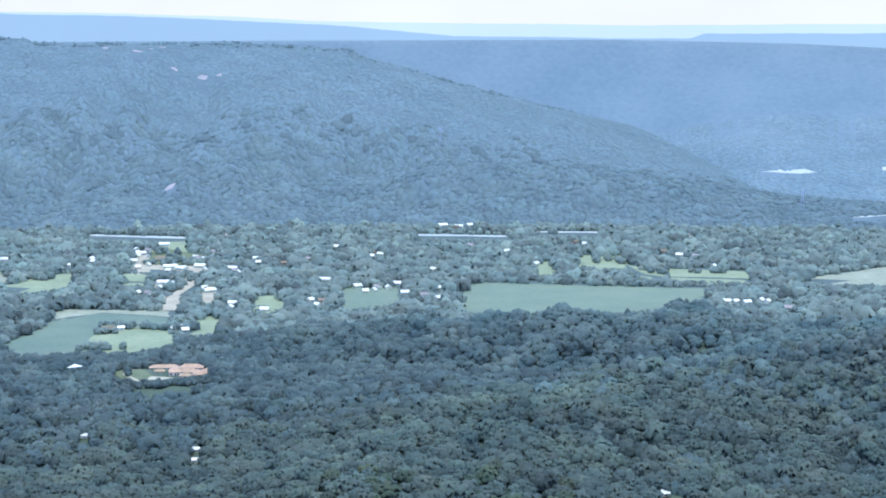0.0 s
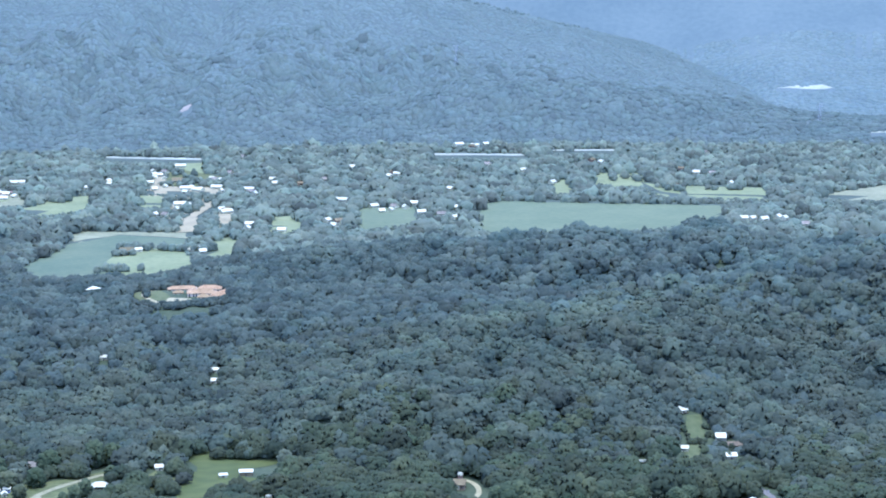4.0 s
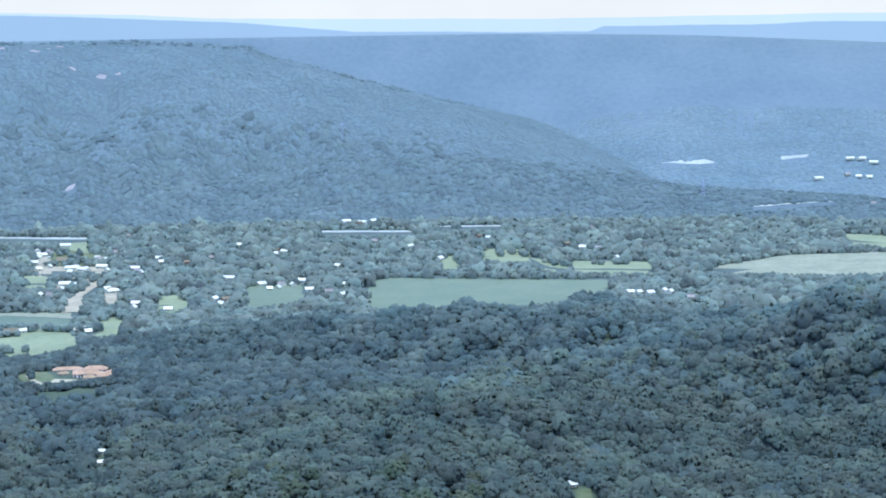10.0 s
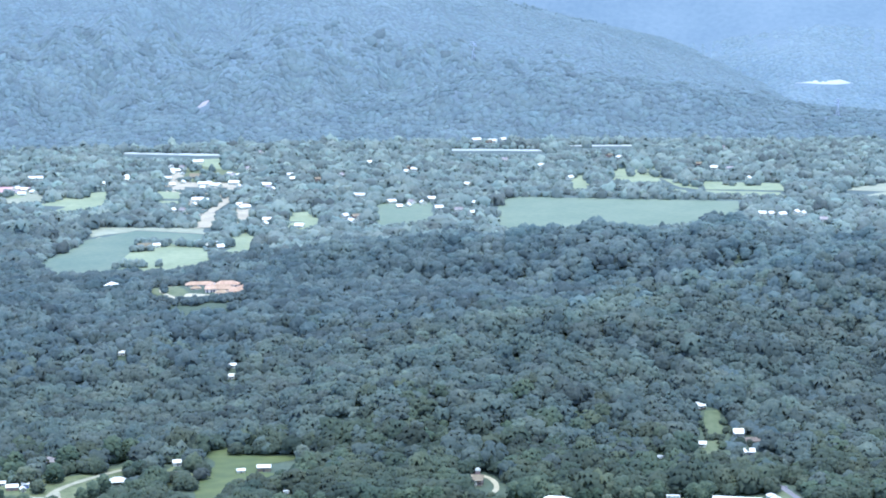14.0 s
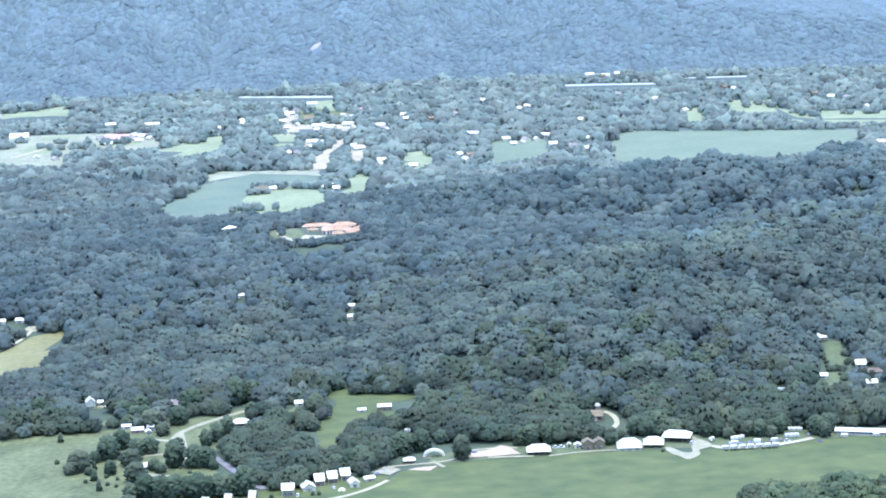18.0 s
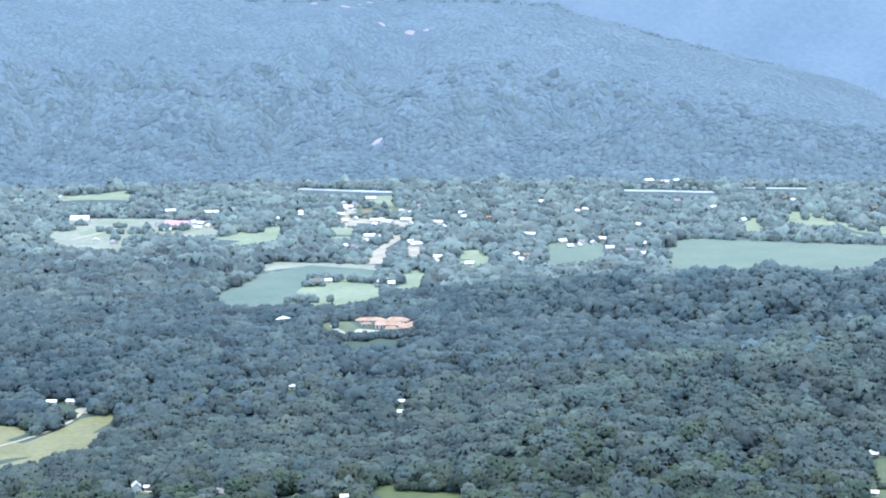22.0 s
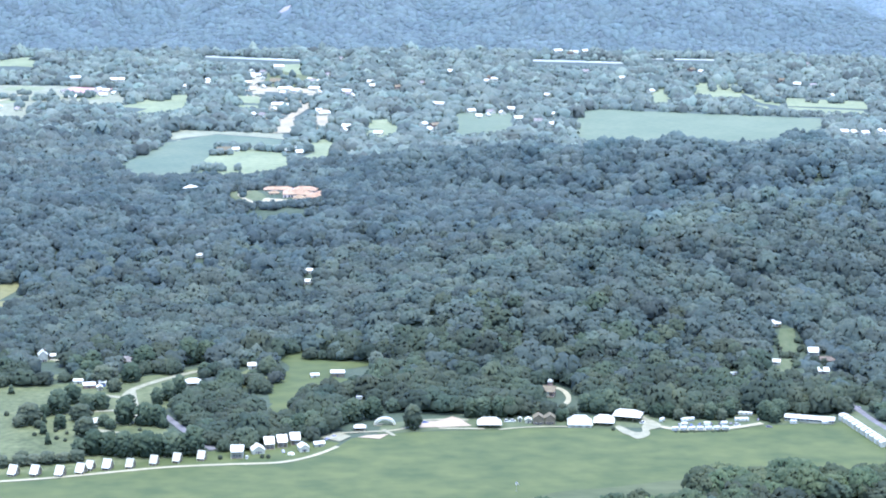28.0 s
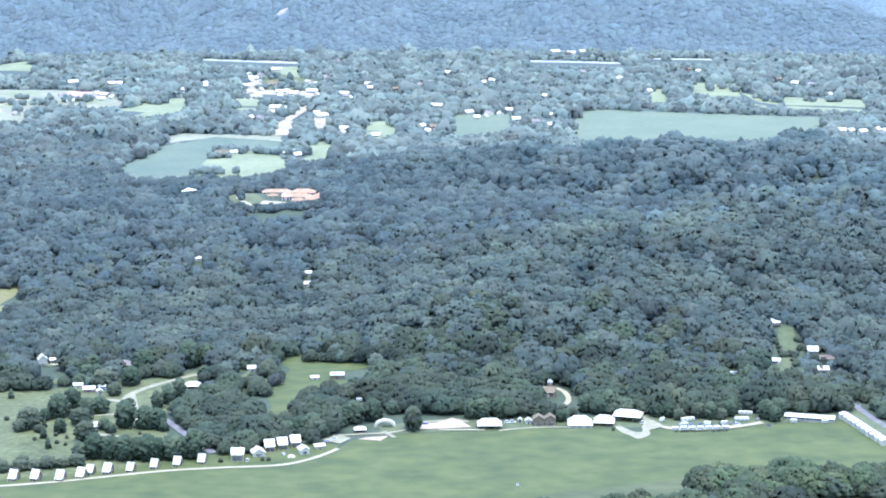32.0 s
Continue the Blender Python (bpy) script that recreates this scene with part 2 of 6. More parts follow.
CROP = surface("green_crop", (0.1096, 0.1455, 0.0711), (0.1429, 0.1765, 0.0863), 10, 80)
DARK_CROP = surface("bluish_crop", (0.0881, 0.1261, 0.0668), (0.1272, 0.1600, 0.0812), 8, 60)
STUBBLE = surface("pale_stubble", (0.165, 0.180, 0.092), (0.255, 0.266, 0.140), 9, 40)
GRAVEL = surface("pale_gravel", (0.2693, 0.2507, 0.1255), (0.3770, 0.3485, 0.1845), 0.8, 8)
ASPHALT = surface("old_asphalt", (0.125, 0.122, 0.098), (0.205, 0.200, 0.162), 1, 10)
CONCRETE = surface("concrete", (0.1940, 0.1892, 0.0964), (0.2957, 0.2881, 0.1515), 0.7, 6)
TOWN_PAVING = surface("town_paving", (0.2398, 0.2156, 0.1156), (0.3552, 0.3206, 0.1753), 2, 30)
SAND = surface("raked_sand", (0.2944, 0.2365, 0.1260), (0.4048, 0.3311, 0.1848), 0.6, 4)
CLAY = surface("red_clay", (0.36, 0.20, 0.14), (0.52, 0.33, 0.24), 3, 20)
# buildings
WHITE_WALL = surface("white_siding", (0.3672, 0.3750, 0.2332), (0.5100, 0.5200, 0.3256), 0.5, 3, rough=0.6, each=0.12)
GREY_WALL = surface("grey_siding", (0.2244, 0.2300, 0.1408), (0.3366, 0.3450, 0.2112), 0.5, 3, rough=0.7, each=0.2)
BROWN_WALL = surface("brown_boards", (0.1235, 0.1050, 0.0560), (0.2280, 0.2000, 0.1085), 0.5, 3, rough=0.8, each=0.2)
BRICK_WALL = surface("brick_wall", (0.18, 0.125, 0.075), (0.27, 0.195, 0.125), 0.4, 3)
WHITE_ROOF = surface("white_metal_roof", (0.5100, 0.5100, 0.3344), (0.6732, 0.6700, 0.4400), 0.8, 5, rough=0.38, each=0.08, spec=0.5)
GREY_ROOF = surface("grey_shingle_roof", (0.2000, 0.1780, 0.1280), (0.3150, 0.2850, 0.2100), 0.5, 4, each=0.22)
BROWN_ROOF = surface("brown_shingle_roof", (0.1377, 0.1150, 0.0560), (0.2280, 0.1950, 0.0966), 0.5, 4, each=0.2)
PALE_ROOF = surface("weathered_pale_roof", (0.3366, 0.3400, 0.2112), (0.5304, 0.5300, 0.3344), 0.8, 5, rough=0.6, each=0.25)
RED_ROOF = surface("red_brown_metal_roof", (0.0950, 0.0720, 0.0385), (0.1568, 0.1240, 0.0658), 0.6, 4, rough=0.5)
TILE_ROOF = surface("terracotta_tiles", (0.2256, 0.1580, 0.0702), (0.3666, 0.2720, 0.1305), 1.4, 6, each=0.24)
STUCCO = surface("cream_stucco", (0.52, 0.44, 0.29), (0.66, 0.58, 0.40), 0.6, 4)
TRIM = surface("white_trim", (0.5100, 0.5200, 0.3344), (0.6528, 0.6600, 0.4312), 0.4, 2, rough=0.5)
DARK_TRIM = surface("dark_trim", (0.04, 0.04, 0.045), (0.08, 0.08, 0.085), 0.4, 2, rough=0.5)
STEEL = surface("galvanised_steel", (0.34, 0.36, 0.38), (0.48, 0.50, 0.52), 0.3, 2, rough=0.45, metal=0.6)
RUBBER = surface("black_rubber", (0.018, 0.018, 0.018), (0.035, 0.035, 0.035), 0.1, 0.5)
GLASS = surface("window_glass", (0.03, 0.04, 0.05), (0.05, 0.06, 0.075), 0.5, 3, rough=0.08, spec=0.6)
PAINTS = [surface("car_paint_" + n, c, tuple(min(1, v * 1.15) for v in c), 0.5, 3, rough=0.25, spec=0.5) for n, c in
          (("white", (0.62, 0.64, 0.47)), ("silver", (0.42, 0.43, 0.45)), ("blue", (0.05, 0.10, 0.24)), ("dark", (0.03, 0.03, 0.035)), ("grey", (0.16, 0.16, 0.155)))]
# far field and rock colours with haze mixed into them
PALE_STUBBLE = surface("hazy_stubble", (0.2700, 0.2950, 0.2100), (0.3600, 0.3850, 0.2700), 9, 60)
CREST_ROCK = surface("hazy_rock", (0.2100, 0.1950, 0.1500), (0.3000, 0.2750, 0.2150), 4, 20)
ROCK = surface("pale_rock", (0.34, 0.31, 0.27), (0.52, 0.49, 0.44), 3, 14, bump=0.5)


# Farthest ridges and low sky: plain walls beyond the land, glowing to imitate haze.
def distance_glow(name, colour, strength):
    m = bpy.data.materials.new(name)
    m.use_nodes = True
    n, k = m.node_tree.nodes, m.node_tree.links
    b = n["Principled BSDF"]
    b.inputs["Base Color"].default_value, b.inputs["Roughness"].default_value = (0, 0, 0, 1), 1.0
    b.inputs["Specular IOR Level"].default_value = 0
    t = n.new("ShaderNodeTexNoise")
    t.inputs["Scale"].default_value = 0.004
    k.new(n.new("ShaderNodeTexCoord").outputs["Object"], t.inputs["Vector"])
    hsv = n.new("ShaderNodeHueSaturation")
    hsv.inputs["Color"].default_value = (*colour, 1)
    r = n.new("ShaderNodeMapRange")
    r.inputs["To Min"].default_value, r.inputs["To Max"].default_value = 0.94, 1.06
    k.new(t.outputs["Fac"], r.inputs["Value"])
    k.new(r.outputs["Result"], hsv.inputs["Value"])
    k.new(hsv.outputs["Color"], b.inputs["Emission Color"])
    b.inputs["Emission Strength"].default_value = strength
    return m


RIDGE_GLOW = distance_glow("blue_haze_glow", (0.160, 0.212, 0.196), 1.0)
PALE_GLOW = distance_glow("pale_haze_glow", (0.262, 0.300, 0.244), 1.0)

SKY_GLOW = distance_glow("bright_sky_glow", (0.36, 0.33, 0.208), 1.0)
# ---- mesh helpers ----
def mesh_from(name, verts, faces, material, smooth_faces=True):
    """A mesh from arrays of vertices and of triangles or quads."""
    verts, faces = np.asarray(verts, np.float32), np.asarray(faces, np.int32)
    me = bpy.data.meshes.new(name)
    me.vertices.add(len(verts))
    me.vertices.foreach_set("co", verts.ravel())
    n, s = faces.shape
    me.loops.add(n * s)
    me.loops.foreach_set("vertex_index", faces.ravel())
    me.polygons.add(n)
    me.polygons.foreach_set("loop_start", np.arange(0, n * s, s, dtype=np.int32))
    me.polygons.foreach_set("use_smooth", np.full(n, smooth_faces))
    me.update(calc_edges=True)
    me.materials.append(material)
    return me


def part(name, bm, material, parent, label="", smooth_faces=False):
    """Links a bmesh as one mesh object under a thing or a part."""
    me = bpy.data.meshes.new(name)
    bm.to_mesh(me)
    bm.free()
    me.materials.append(material)
    if smooth_faces:
        me.polygons.foreach_set("use_smooth", np.full(len(me.polygons), True))
    ob = new(name, me)
    ob.parent = parent
    return tagged(ob, label)


def sheet(name, azimuths, distances, height, material):
    """A polar sheet of land round the camera's foot."""
    a, d = np.meshgrid(np.radians(azimuths), distances, indexing="ij")
    x, y = d * np.sin(a), d * np.cos(a)
    z = height(x, y)
    i, j = np.meshgrid(np.arange(len(azimuths) - 1), np.arange(len(distances) - 1), indexing="ij")
    q = (i * len(distances) + j).ravel()
    faces = np.stack([q, q + 1, q + 1 + len(distances), q + len(distances)], 1)[:, ::-1]
    return new(name, mesh_from(name, np.stack([x, y, z], -1).reshape(-1, 3), faces, material))


def inside(x, y, poly):
    """Which points lie in a polygon."""
    odd = np.zeros(np.shape(x), bool)
    for (x0, y0), (x1, y1) in zip(poly, poly[1:] + poly[:1]):
        if y0 == y1:
            continue
        odd ^= ((y0 > y) != (y1 > y)) & (x < (x1 - x0) * (y - y0) / (y1 - y0) + x0)
    return odd


# ---- the land ----
wide = np.arange(-32, 32.01, 0.4)
ring = np.concatenate([np.arange(-180, -32, 6), wide, np.arange(38, 180.1, 6)])
ring = np.append(ring[ring < 179.9], 180.0)
steps = np.concatenate([[0.01, 1, 2, 4, 6, 8, 12, 20], np.arange(40, 1000, 40), np.arange(1000, 2600, 12), np.arange(2600, 4980, 60)])
ground = tagged(sheet("ground", ring, steps, ground_z, SCRUB), "grassy valley floor with wooded hills rising from it", "ground", kind="structure")
ground.data.materials.append(FOREST_FLOOR)
centre = np.zeros(len(ground.data.polygons) * 3, np.float32)
ground.data.polygons.foreach_get("center", centre)
ground.data.polygons.foreach_set("material_index", (np.hypot(centre[0::3], centre[1::3]) < 2380).astype(np.int32))
mountain = tagged(sheet("mountain", np.arange(-30, 16, 0.16), np.arange(3700, 4701, 12), mountain_z, HAZED_MOUNTAIN_FLOOR), "long flat-topped mountain covered in forest behind the town", "mountain", kind="structure")
upland = tagged(sheet("far_upland", np.arange(-30, 30.1, 0.3), np.arange(4060, 4901, 12), upland_z, HAZED_FAR_FLOOR), "wooded upland beyond the valley with blue haze in its colour", "upland", kind="structure")


def backdrop(name, label, d, line, tone, low=150):
    """A far ridge or low sky: a glowing wall with a rolling top along (azimuth, height)."""
    az = np.arange(-32, 32.01, 0.12)
    top = np.interp(az, [p[0] for p in line], [p[1] for p in line]) + 0.8 * wave(az, 0 * az, 3.1, 41) + 0.5 * wave(az, 0 * az, 0.7, 43)
    a = np.radians(az)
    x, y = d * np.sin(a), d * np.cos(a)
    n = len(az)
    verts = np.concatenate([np.stack([x * 0.995, y * 0.995, 0 * az + low], 1), np.stack([x, y, top], 1), np.stack([x * 1.004, y * 1.004, top - 6], 1)])
    i = np.arange(n - 1)
    faces = np.concatenate([np.stack([i, i + n, i + n + 1, i + 1], 1), np.stack([i + n, i + 2 * n, i + 2 * n + 1, i + n + 1], 1)])
    return tagged(new(name, mesh_from(name, verts, faces, tone)), label, "backdrop", kind="structure")


backdrop("backdrop_ridge", "distant ridges as a wall glowing hazy blue under the sky", 4925, [(-32, 424), (-20, 426), (-15.6, 426), (-12.3, 414), (-7.8, 405), (-3, 385), (0.3, 360), (5, 354), (7.2, 353), (7.6, 366), (12, 367), (13.6, 371), (20, 368), (32, 368)], RIDGE_GLOW)
backdrop("backdrop_pale_ridge", "palest ridge on the horizon as a wall glowing pale blue", 4955, [(-32, 420), (-12, 420), (-6, 408), (-3.7, 396), (0.3, 392), (6, 386), (13, 391), (32, 391)], PALE_GLOW)

# added wall that glows in place of the bright sky above the ridges
backdrop("backdrop_haze", "glowing wall in place of the bright sky low over the horizon", 4985, [(-32, 640), (32, 640)], SKY_GLOW)
ledge = bmesh.new()
bmesh.ops.create_grid(ledge, x_segments=5, y_segments=5, size=2.2)
for v in ledge.verts:
    v.co.z = 398.5 + 0.02 * math.sin(v.co.x * 3 + v.co.y * 5)
    v.co.x, v.co.y = v.co.x + 0.25 * math.sin(v.co.y * 4), v.co.y - 1.4 + 0.2 * math.sin(v.co.x * 5)
ledge_mesh = bpy.data.meshes.new("overlook_ledge")
ledge.to_mesh(ledge_mesh)
ledge.free()
ledge_mesh.materials.append(ROCK)
tagged(new("overlook_ledge", ledge_mesh), "bare rock ledge at the top of the bluff", "ledge", kind="structure")

CLEARED = []
LAYER = [0]


def field(name, label, poly, material, category="field", rise=0.25, cleared=True, edge=26, rounds=0):
    """A patch of open ground laid over the land, finely cut so that it follows it, with a slightly uneven edge."""
    LAYER[0] += 1
    rise += 0.003 * LAYER[0]
    for _ in range(rounds):
        poly = [((1 - u) * a[0] + u * b[0], (1 - u) * a[1] + u * b[1]) for a, b in zip(poly, poly[1:] + poly[:1]) for u in (0.25, 0.75)]
    rough = []
    for (x0, y0), (x1, y1) in zip(poly, poly[1:] + poly[:1]):
        n = max(1, int(math.hypot(x1 - x0, y1 - y0) / edge))
        rough += [(x0 + (x1 - x0) * k / n, y0 + (y1 - y0) * k / n) for k in range(n)]
    wob = min(3.0, edge * 0.08)
    rough = [(x + wob * math.sin(x * 0.31 + y * 0.17), y + wob * math.cos(x * 0.13 - y * 0.23)) for x, y in rough]
    bm = bmesh.new()
    eye_scale = 0.966 if cleared and max(p[1] for p in poly) < 3560 and (category == "field" or name == "parking_lot") else 0
    drop = -0.04 if max(p[1] for p in poly) < 2000 else -0.15 - 0.002 * LAYER[0]
    # a second copy scaled towards the camera fills gaps between the trees before it
    for scale in ((eye_scale, 1.0) if eye_scale else (1.0,)):
        edge_loop = [(x * scale, y * scale) for x, y in rough]
        bm.faces.new([bm.verts.new((x, y, 0 if scale == 1.0 else drop)) for x, y in edge_loop])
    bmesh.ops.triangulate(bm, faces=bm.faces[:])
    if float(np.ptp(land_z(np.array([p[0] for p in rough]), np.array([p[1] for p in rough])))) > 0.5:
        bmesh.ops.subdivide_edges(bm, edges=bm.edges[:], cuts=4, use_grid_fill=True)
    co = np.array([v.co[:] for v in bm.verts])
    z = land_z(co[:, 0], co[:, 1]) + rise
    for v, h in zip(bm.verts, z):
        v.co.z += h
    bmesh.ops.recalc_face_normals(bm, faces=bm.faces[:])
    if bm.faces[:] and sum(f.normal.z for f in bm.faces) < 0:
        bmesh.ops.reverse_faces(bm, faces=bm.faces[:])
    me = bpy.data.meshes.new(name)
    bm.to_mesh(me)
    bm.free()
    me.materials.append(material)
    if cleared:
        CLEARED.append(poly)
    return tagged(new(name, me), label, category, kind="structure")


def track(name, label, line, width, material, rise=0.32, clear=True):
    """A road or path of even width along a line, on the land."""
    LAYER[0] += 1
    rise += 0.003 * LAYER[0]
    pts = []
    for (x0, y0), (x1, y1) in zip(line, line[1:]):
        n = max(2, int(math.hypot(x1 - x0, y1 - y0) / 6))
        pts += [(x0 + (x1 - x0) * k / n, y0 + (y1 - y0) * k / n) for k in range(n)]
    p = np.array(pts + [line[-1]], float)
    for _ in range(4):
        p[1:-1] = (p[:-2] + 2 * p[1:-1] + p[2:]) / 4
    t = np.gradient(p, axis=0)
    t /= np.linalg.norm(t, axis=1)[:, None] + 1e-9
    side = np.stack([-t[:, 1], t[:, 0]], 1) * width / 2 * (1 + 0.08 * np.sin(np.arange(len(p)) * 1.7))[:, None]
    n = len(p)
    lo, hi = p - side, p + side
    xy = np.concatenate([lo, hi])
    v = np.column_stack([xy, land_z(xy[:, 0], xy[:, 1]) + rise])
    i = np.arange(n - 1)
    if clear:
        CLEARED.append([tuple(q) for q in lo] + [tuple(q) for q in hi[::-1]])
    return tagged(new(name, mesh_from(name, v, np.stack([i, i + 1, i + 1 + n, i + n], 1), material)), label, "road", kind="structure")


# the landing field and its surroundings
LANDING = [(-520, 1090), (-520, 1120), (-346, 1160), (-314, 1170), (-278, 1185), (-248, 1197), (-207, 1206), (-173, 1211), (-153, 1231), (-142, 1249), (-134, 1270), (-105, 1284), (-72, 1292), (-38, 1297), (10, 1306), (48, 1306), (59, 1284), (70, 1308), (122, 1308), (146, 1322), (198, 1331), (226, 1281), (236, 1246), (219, 1232), (190, 1222), (166, 1215), (140, 1218), (113, 1212), (100, 1203), (88, 1160), (66, 1145), (30, 1136), (0, 1128), (-20, 1118), (-60, 1120), (-100, 1112), (-140, 1095), (-200, 1085)]
CLEARED.append(LANDING)
field("field", "wide mown green landing field in the valley", LANDING[:21] + [(216, 1342), (242, 1290), (264, 1240), (240, 1195), (166, 1165), (120, 1165), (95, 1120), (70, 1085), (30, 1060)], TURF, edge=18, cleared=False)
field("field", "tongue of drier unmown grass on the landing field", [(-60, 1120), (-30, 1140), (-13, 1155), (7, 1171), (33, 1178), (52, 1186), (84, 1198), (103, 1203), (90, 1165), (80, 1130), (60, 1100), (-20, 1085)], DRY_TURF, rise=0.3, cleared=False, edge=14, rounds=2)
field("field", "strip of lawn under the cabins beside the field", [(-520, 1123), (-346, 1163), (-314, 1173), (-278, 1188), (-248, 1200), (-207, 1209), (-173, 1214), (-153, 1234), (-142, 1256), (-152, 1266), (-185, 1254), (-215, 1236), (-300, 1210), (-360, 1192), (-520, 1148)], TURF, rise=0.2)
field("field", "grass yard behind the hangars", [(-118, 1282), (-105, 1287), (-38, 1299), (10, 1308), (48, 1308), (122, 1310), (146, 1324), (198, 1333), (204, 1350), (150, 1350), (90, 1342), (20, 1335), (-20, 1330), (-76, 1322), (-96, 1312), (-118, 1304)], VALLEY_FLOOR, rise=0.2)
field("field", "open pasture with rough pale grass", [(-620, 1300), (-610, 1372), (-464, 1364), (-398, 1378), (-354, 1391), (-331, 1400), (-300, 1415), (-270, 1440), (-262, 1425), (-285, 1385), (-290, 1345), (-283, 1310), (-270, 1290), (-255, 1262), (-300, 1238), (-360, 1215), (-440, 1190), (-560, 1160)], PASTURE)
field("field", "green meadow in a hollow of the woods", [(-220, 1480), (-195, 1498), (-176, 1505), (-169, 1471), (-131, 1466), (-146, 1456), (-172, 1436), (-186, 1408), (-192, 1383), (-197, 1350), (-204, 1350), (-210, 1381), (-206, 1407), (-198, 1424), (-205, 1452)], TURF)
field("yard", "rough lawn round the brick cottage", [(-240, 1421), (-234, 1440), (-214, 1417), (-210, 1393), (-233, 1388)], PASTURE, "yard", edge=8)
field("field", "dry hay meadow beside a farm lane", [(-640, 1468), (-640, 1530), (-575, 1546), (-561, 1558), (-535, 1606), (-521, 1645), (-513, 1695), (-487, 1714), (-481, 1687), (-486, 1650), (-484, 1612), (-506, 1594), (-512, 1558), (-530, 1548)], HAY)
field("field", "small hay field above the lane", [(-660, 1560), (-650, 1640), (-608, 1660), (-581, 1668), (-558, 1655), (-548, 1634), (-557, 1600), (-575, 1573), (-600, 1556)], HAY)
field("field", "narrow lawn running up the wooded slope", [(181, 1531), (194, 1533), (192, 1494), (177, 1491)], VALLEY_FLOOR, edge=8)
field("field", "round clearing of grass among the near trees", [(138, 1120), (141, 1134), (151, 1149), (166, 1163), (185, 1170), (201, 1166), (212, 1155), (222, 1130)], PASTURE)
# the valley beyond the hill
field("field", "broad bluish-green crop field", [(23, 2733), (40, 2935), (64, 2962), (220, 2925), (388, 2892), (384, 2815), (325, 2740), (241, 2680), (71, 2600)], CROP)
field("field", "long pale field of stubble and grass", [(560, 3005), (640, 3075), (722, 3150), (892, 3165), (1000, 3140), (930, 2950), (830, 2945), (733, 2946), (626, 2985)], STUBBLE)
field("field", "dark bluish field of low crops", [(-545, 2362), (-520, 2568), (-468, 2647), (-372, 2603), (-370, 2565), (-419, 2535), (-445, 2427), (-440, 2350), (-486, 2322)], DARK_CROP)
field("field", "tan stubble strip along the crop", [(-536, 2639), (-530, 2683), (-379, 2661), (-370, 2608), (-467, 2650), (-520, 2590)], STUBBLE)
field("field", "pasture round a farmhouse", [(-440, 2362), (-448, 2485), (-415, 2530), (-356, 2493), (-331, 2393), (-369, 2350), (-408, 2322)], VALLEY_PASTURE)
field("field", "small pasture below the town", [(-342, 2530), (-309, 2638), (-290, 2520), (-331, 2485)], VALLEY_PASTURE)
field("field", "green lawn behind the town", [(-484, 3251), (-512, 3502), (-462, 3517), (-446, 3393), (-436, 3209)], VALLEY_PASTURE)
field("field", "thin pale field at the mountain's foot", [(-670, 3636), (-472, 3590), (-470, 3556), (-667, 3606)], PALE_STUBBLE)
field("field", "thin pale field below the foothill", [(-56, 3640), (125, 3616), (124, 3586), (-54, 3610)], PALE_STUBBLE)
field("field", "thin pale field below the foothill", [(171, 3688), (301, 3680), (300, 3656), (170, 3666)], PALE_STUBBLE)
field("field", "pale worked ground with bare patches", [(-940, 2935), (-936, 3043), (-962, 3149), (-808, 3151), (-704, 3122), (-678, 3000), (-714, 2985), (-791, 3004), (-815, 2956), (-783, 2815), (-874, 2858)], STUBBLE)
field("field", "green patch in the worked ground", [(-900, 2960), (-880, 3020), (-830, 3030), (-820, 2960), (-850, 2920)], VALLEY_PASTURE, rise=0.45, cleared=False, edge=14, rounds=1)
field("field", "green patch in the worked ground", [(-900, 3080), (-890, 3140), (-830, 3128), (-836, 3080)], VALLEY_PASTURE, rise=0.45, cleared=False, edge=14, rounds=1)
field("field", "grass strip beyond the worked ground", [(-790, 3010), (-760, 3050), (-710, 3040), (-700, 2998), (-740, 2990)], VALLEY_PASTURE, rise=0.45, cleared=False, edge=14, rounds=1)
field("clay_patch", "patch of bare reddish clay", [(-800, 3080), (-790, 3135), (-705, 3125), (-700, 3085), (-745, 3060)], CLAY, "clay", rise=0.5, cleared=False)
field("field", "narrow green strip between tree lines", [(-664, 2910), (-623, 3051), (-586, 3065), (-572, 2950), (-605, 2890)], VALLEY_PASTURE)
field("pond", "pale still pond among trees", [(-1075, 3440), (-1013, 3505), (-996, 3446), (-1051, 3398)], CONCRETE, "pond")
field("field", "pasture corner behind the pond", [(-989, 3512), (-971, 3577), (-929, 3409), (-962, 3419)], VALLEY_PASTURE)
field("field", "pale pasture strip among hedges", [(-1064, 3416), (-990, 3420), (-936, 3432), (-967, 3558), (-988, 3564), (-1018, 3512), (-1079, 3470)], VALLEY_PASTURE)
field("field", "small pale field among hedges", [(150, 3095), (169, 3088), (179, 3222), (160, 3227)], VALLEY_PASTURE)
field("field", "small pale field among hedges", [(218, 3206), (260, 3191), (270, 3312), (233, 3311)], VALLEY_PASTURE)
field("parking_lot", "long pale paved lot across the town", [(-504, 3122), (-375, 3092), (-386, 3158), (-510, 3180)], TOWN_PAVING, "pavement", edge=60)
field("parking_lot", "pale gravel yard between houses", [(-506, 3188), (-482, 3190), (-500, 3310), (-524, 3308)], TOWN_PAVING, "pavement", edge=60)
field("parking_lot", "pale paved yard behind the shops", [(-409, 3178), (-388, 3180), (-404, 3280), (-422, 3284)], TOWN_PAVING, "pavement", edge=60)
field("parking_lot", "pale paved yard behind the shops", [(-350, 2784), (-328, 2778), (-344, 2890), (-364, 2896)], TOWN_PAVING, "pavement", edge=60)
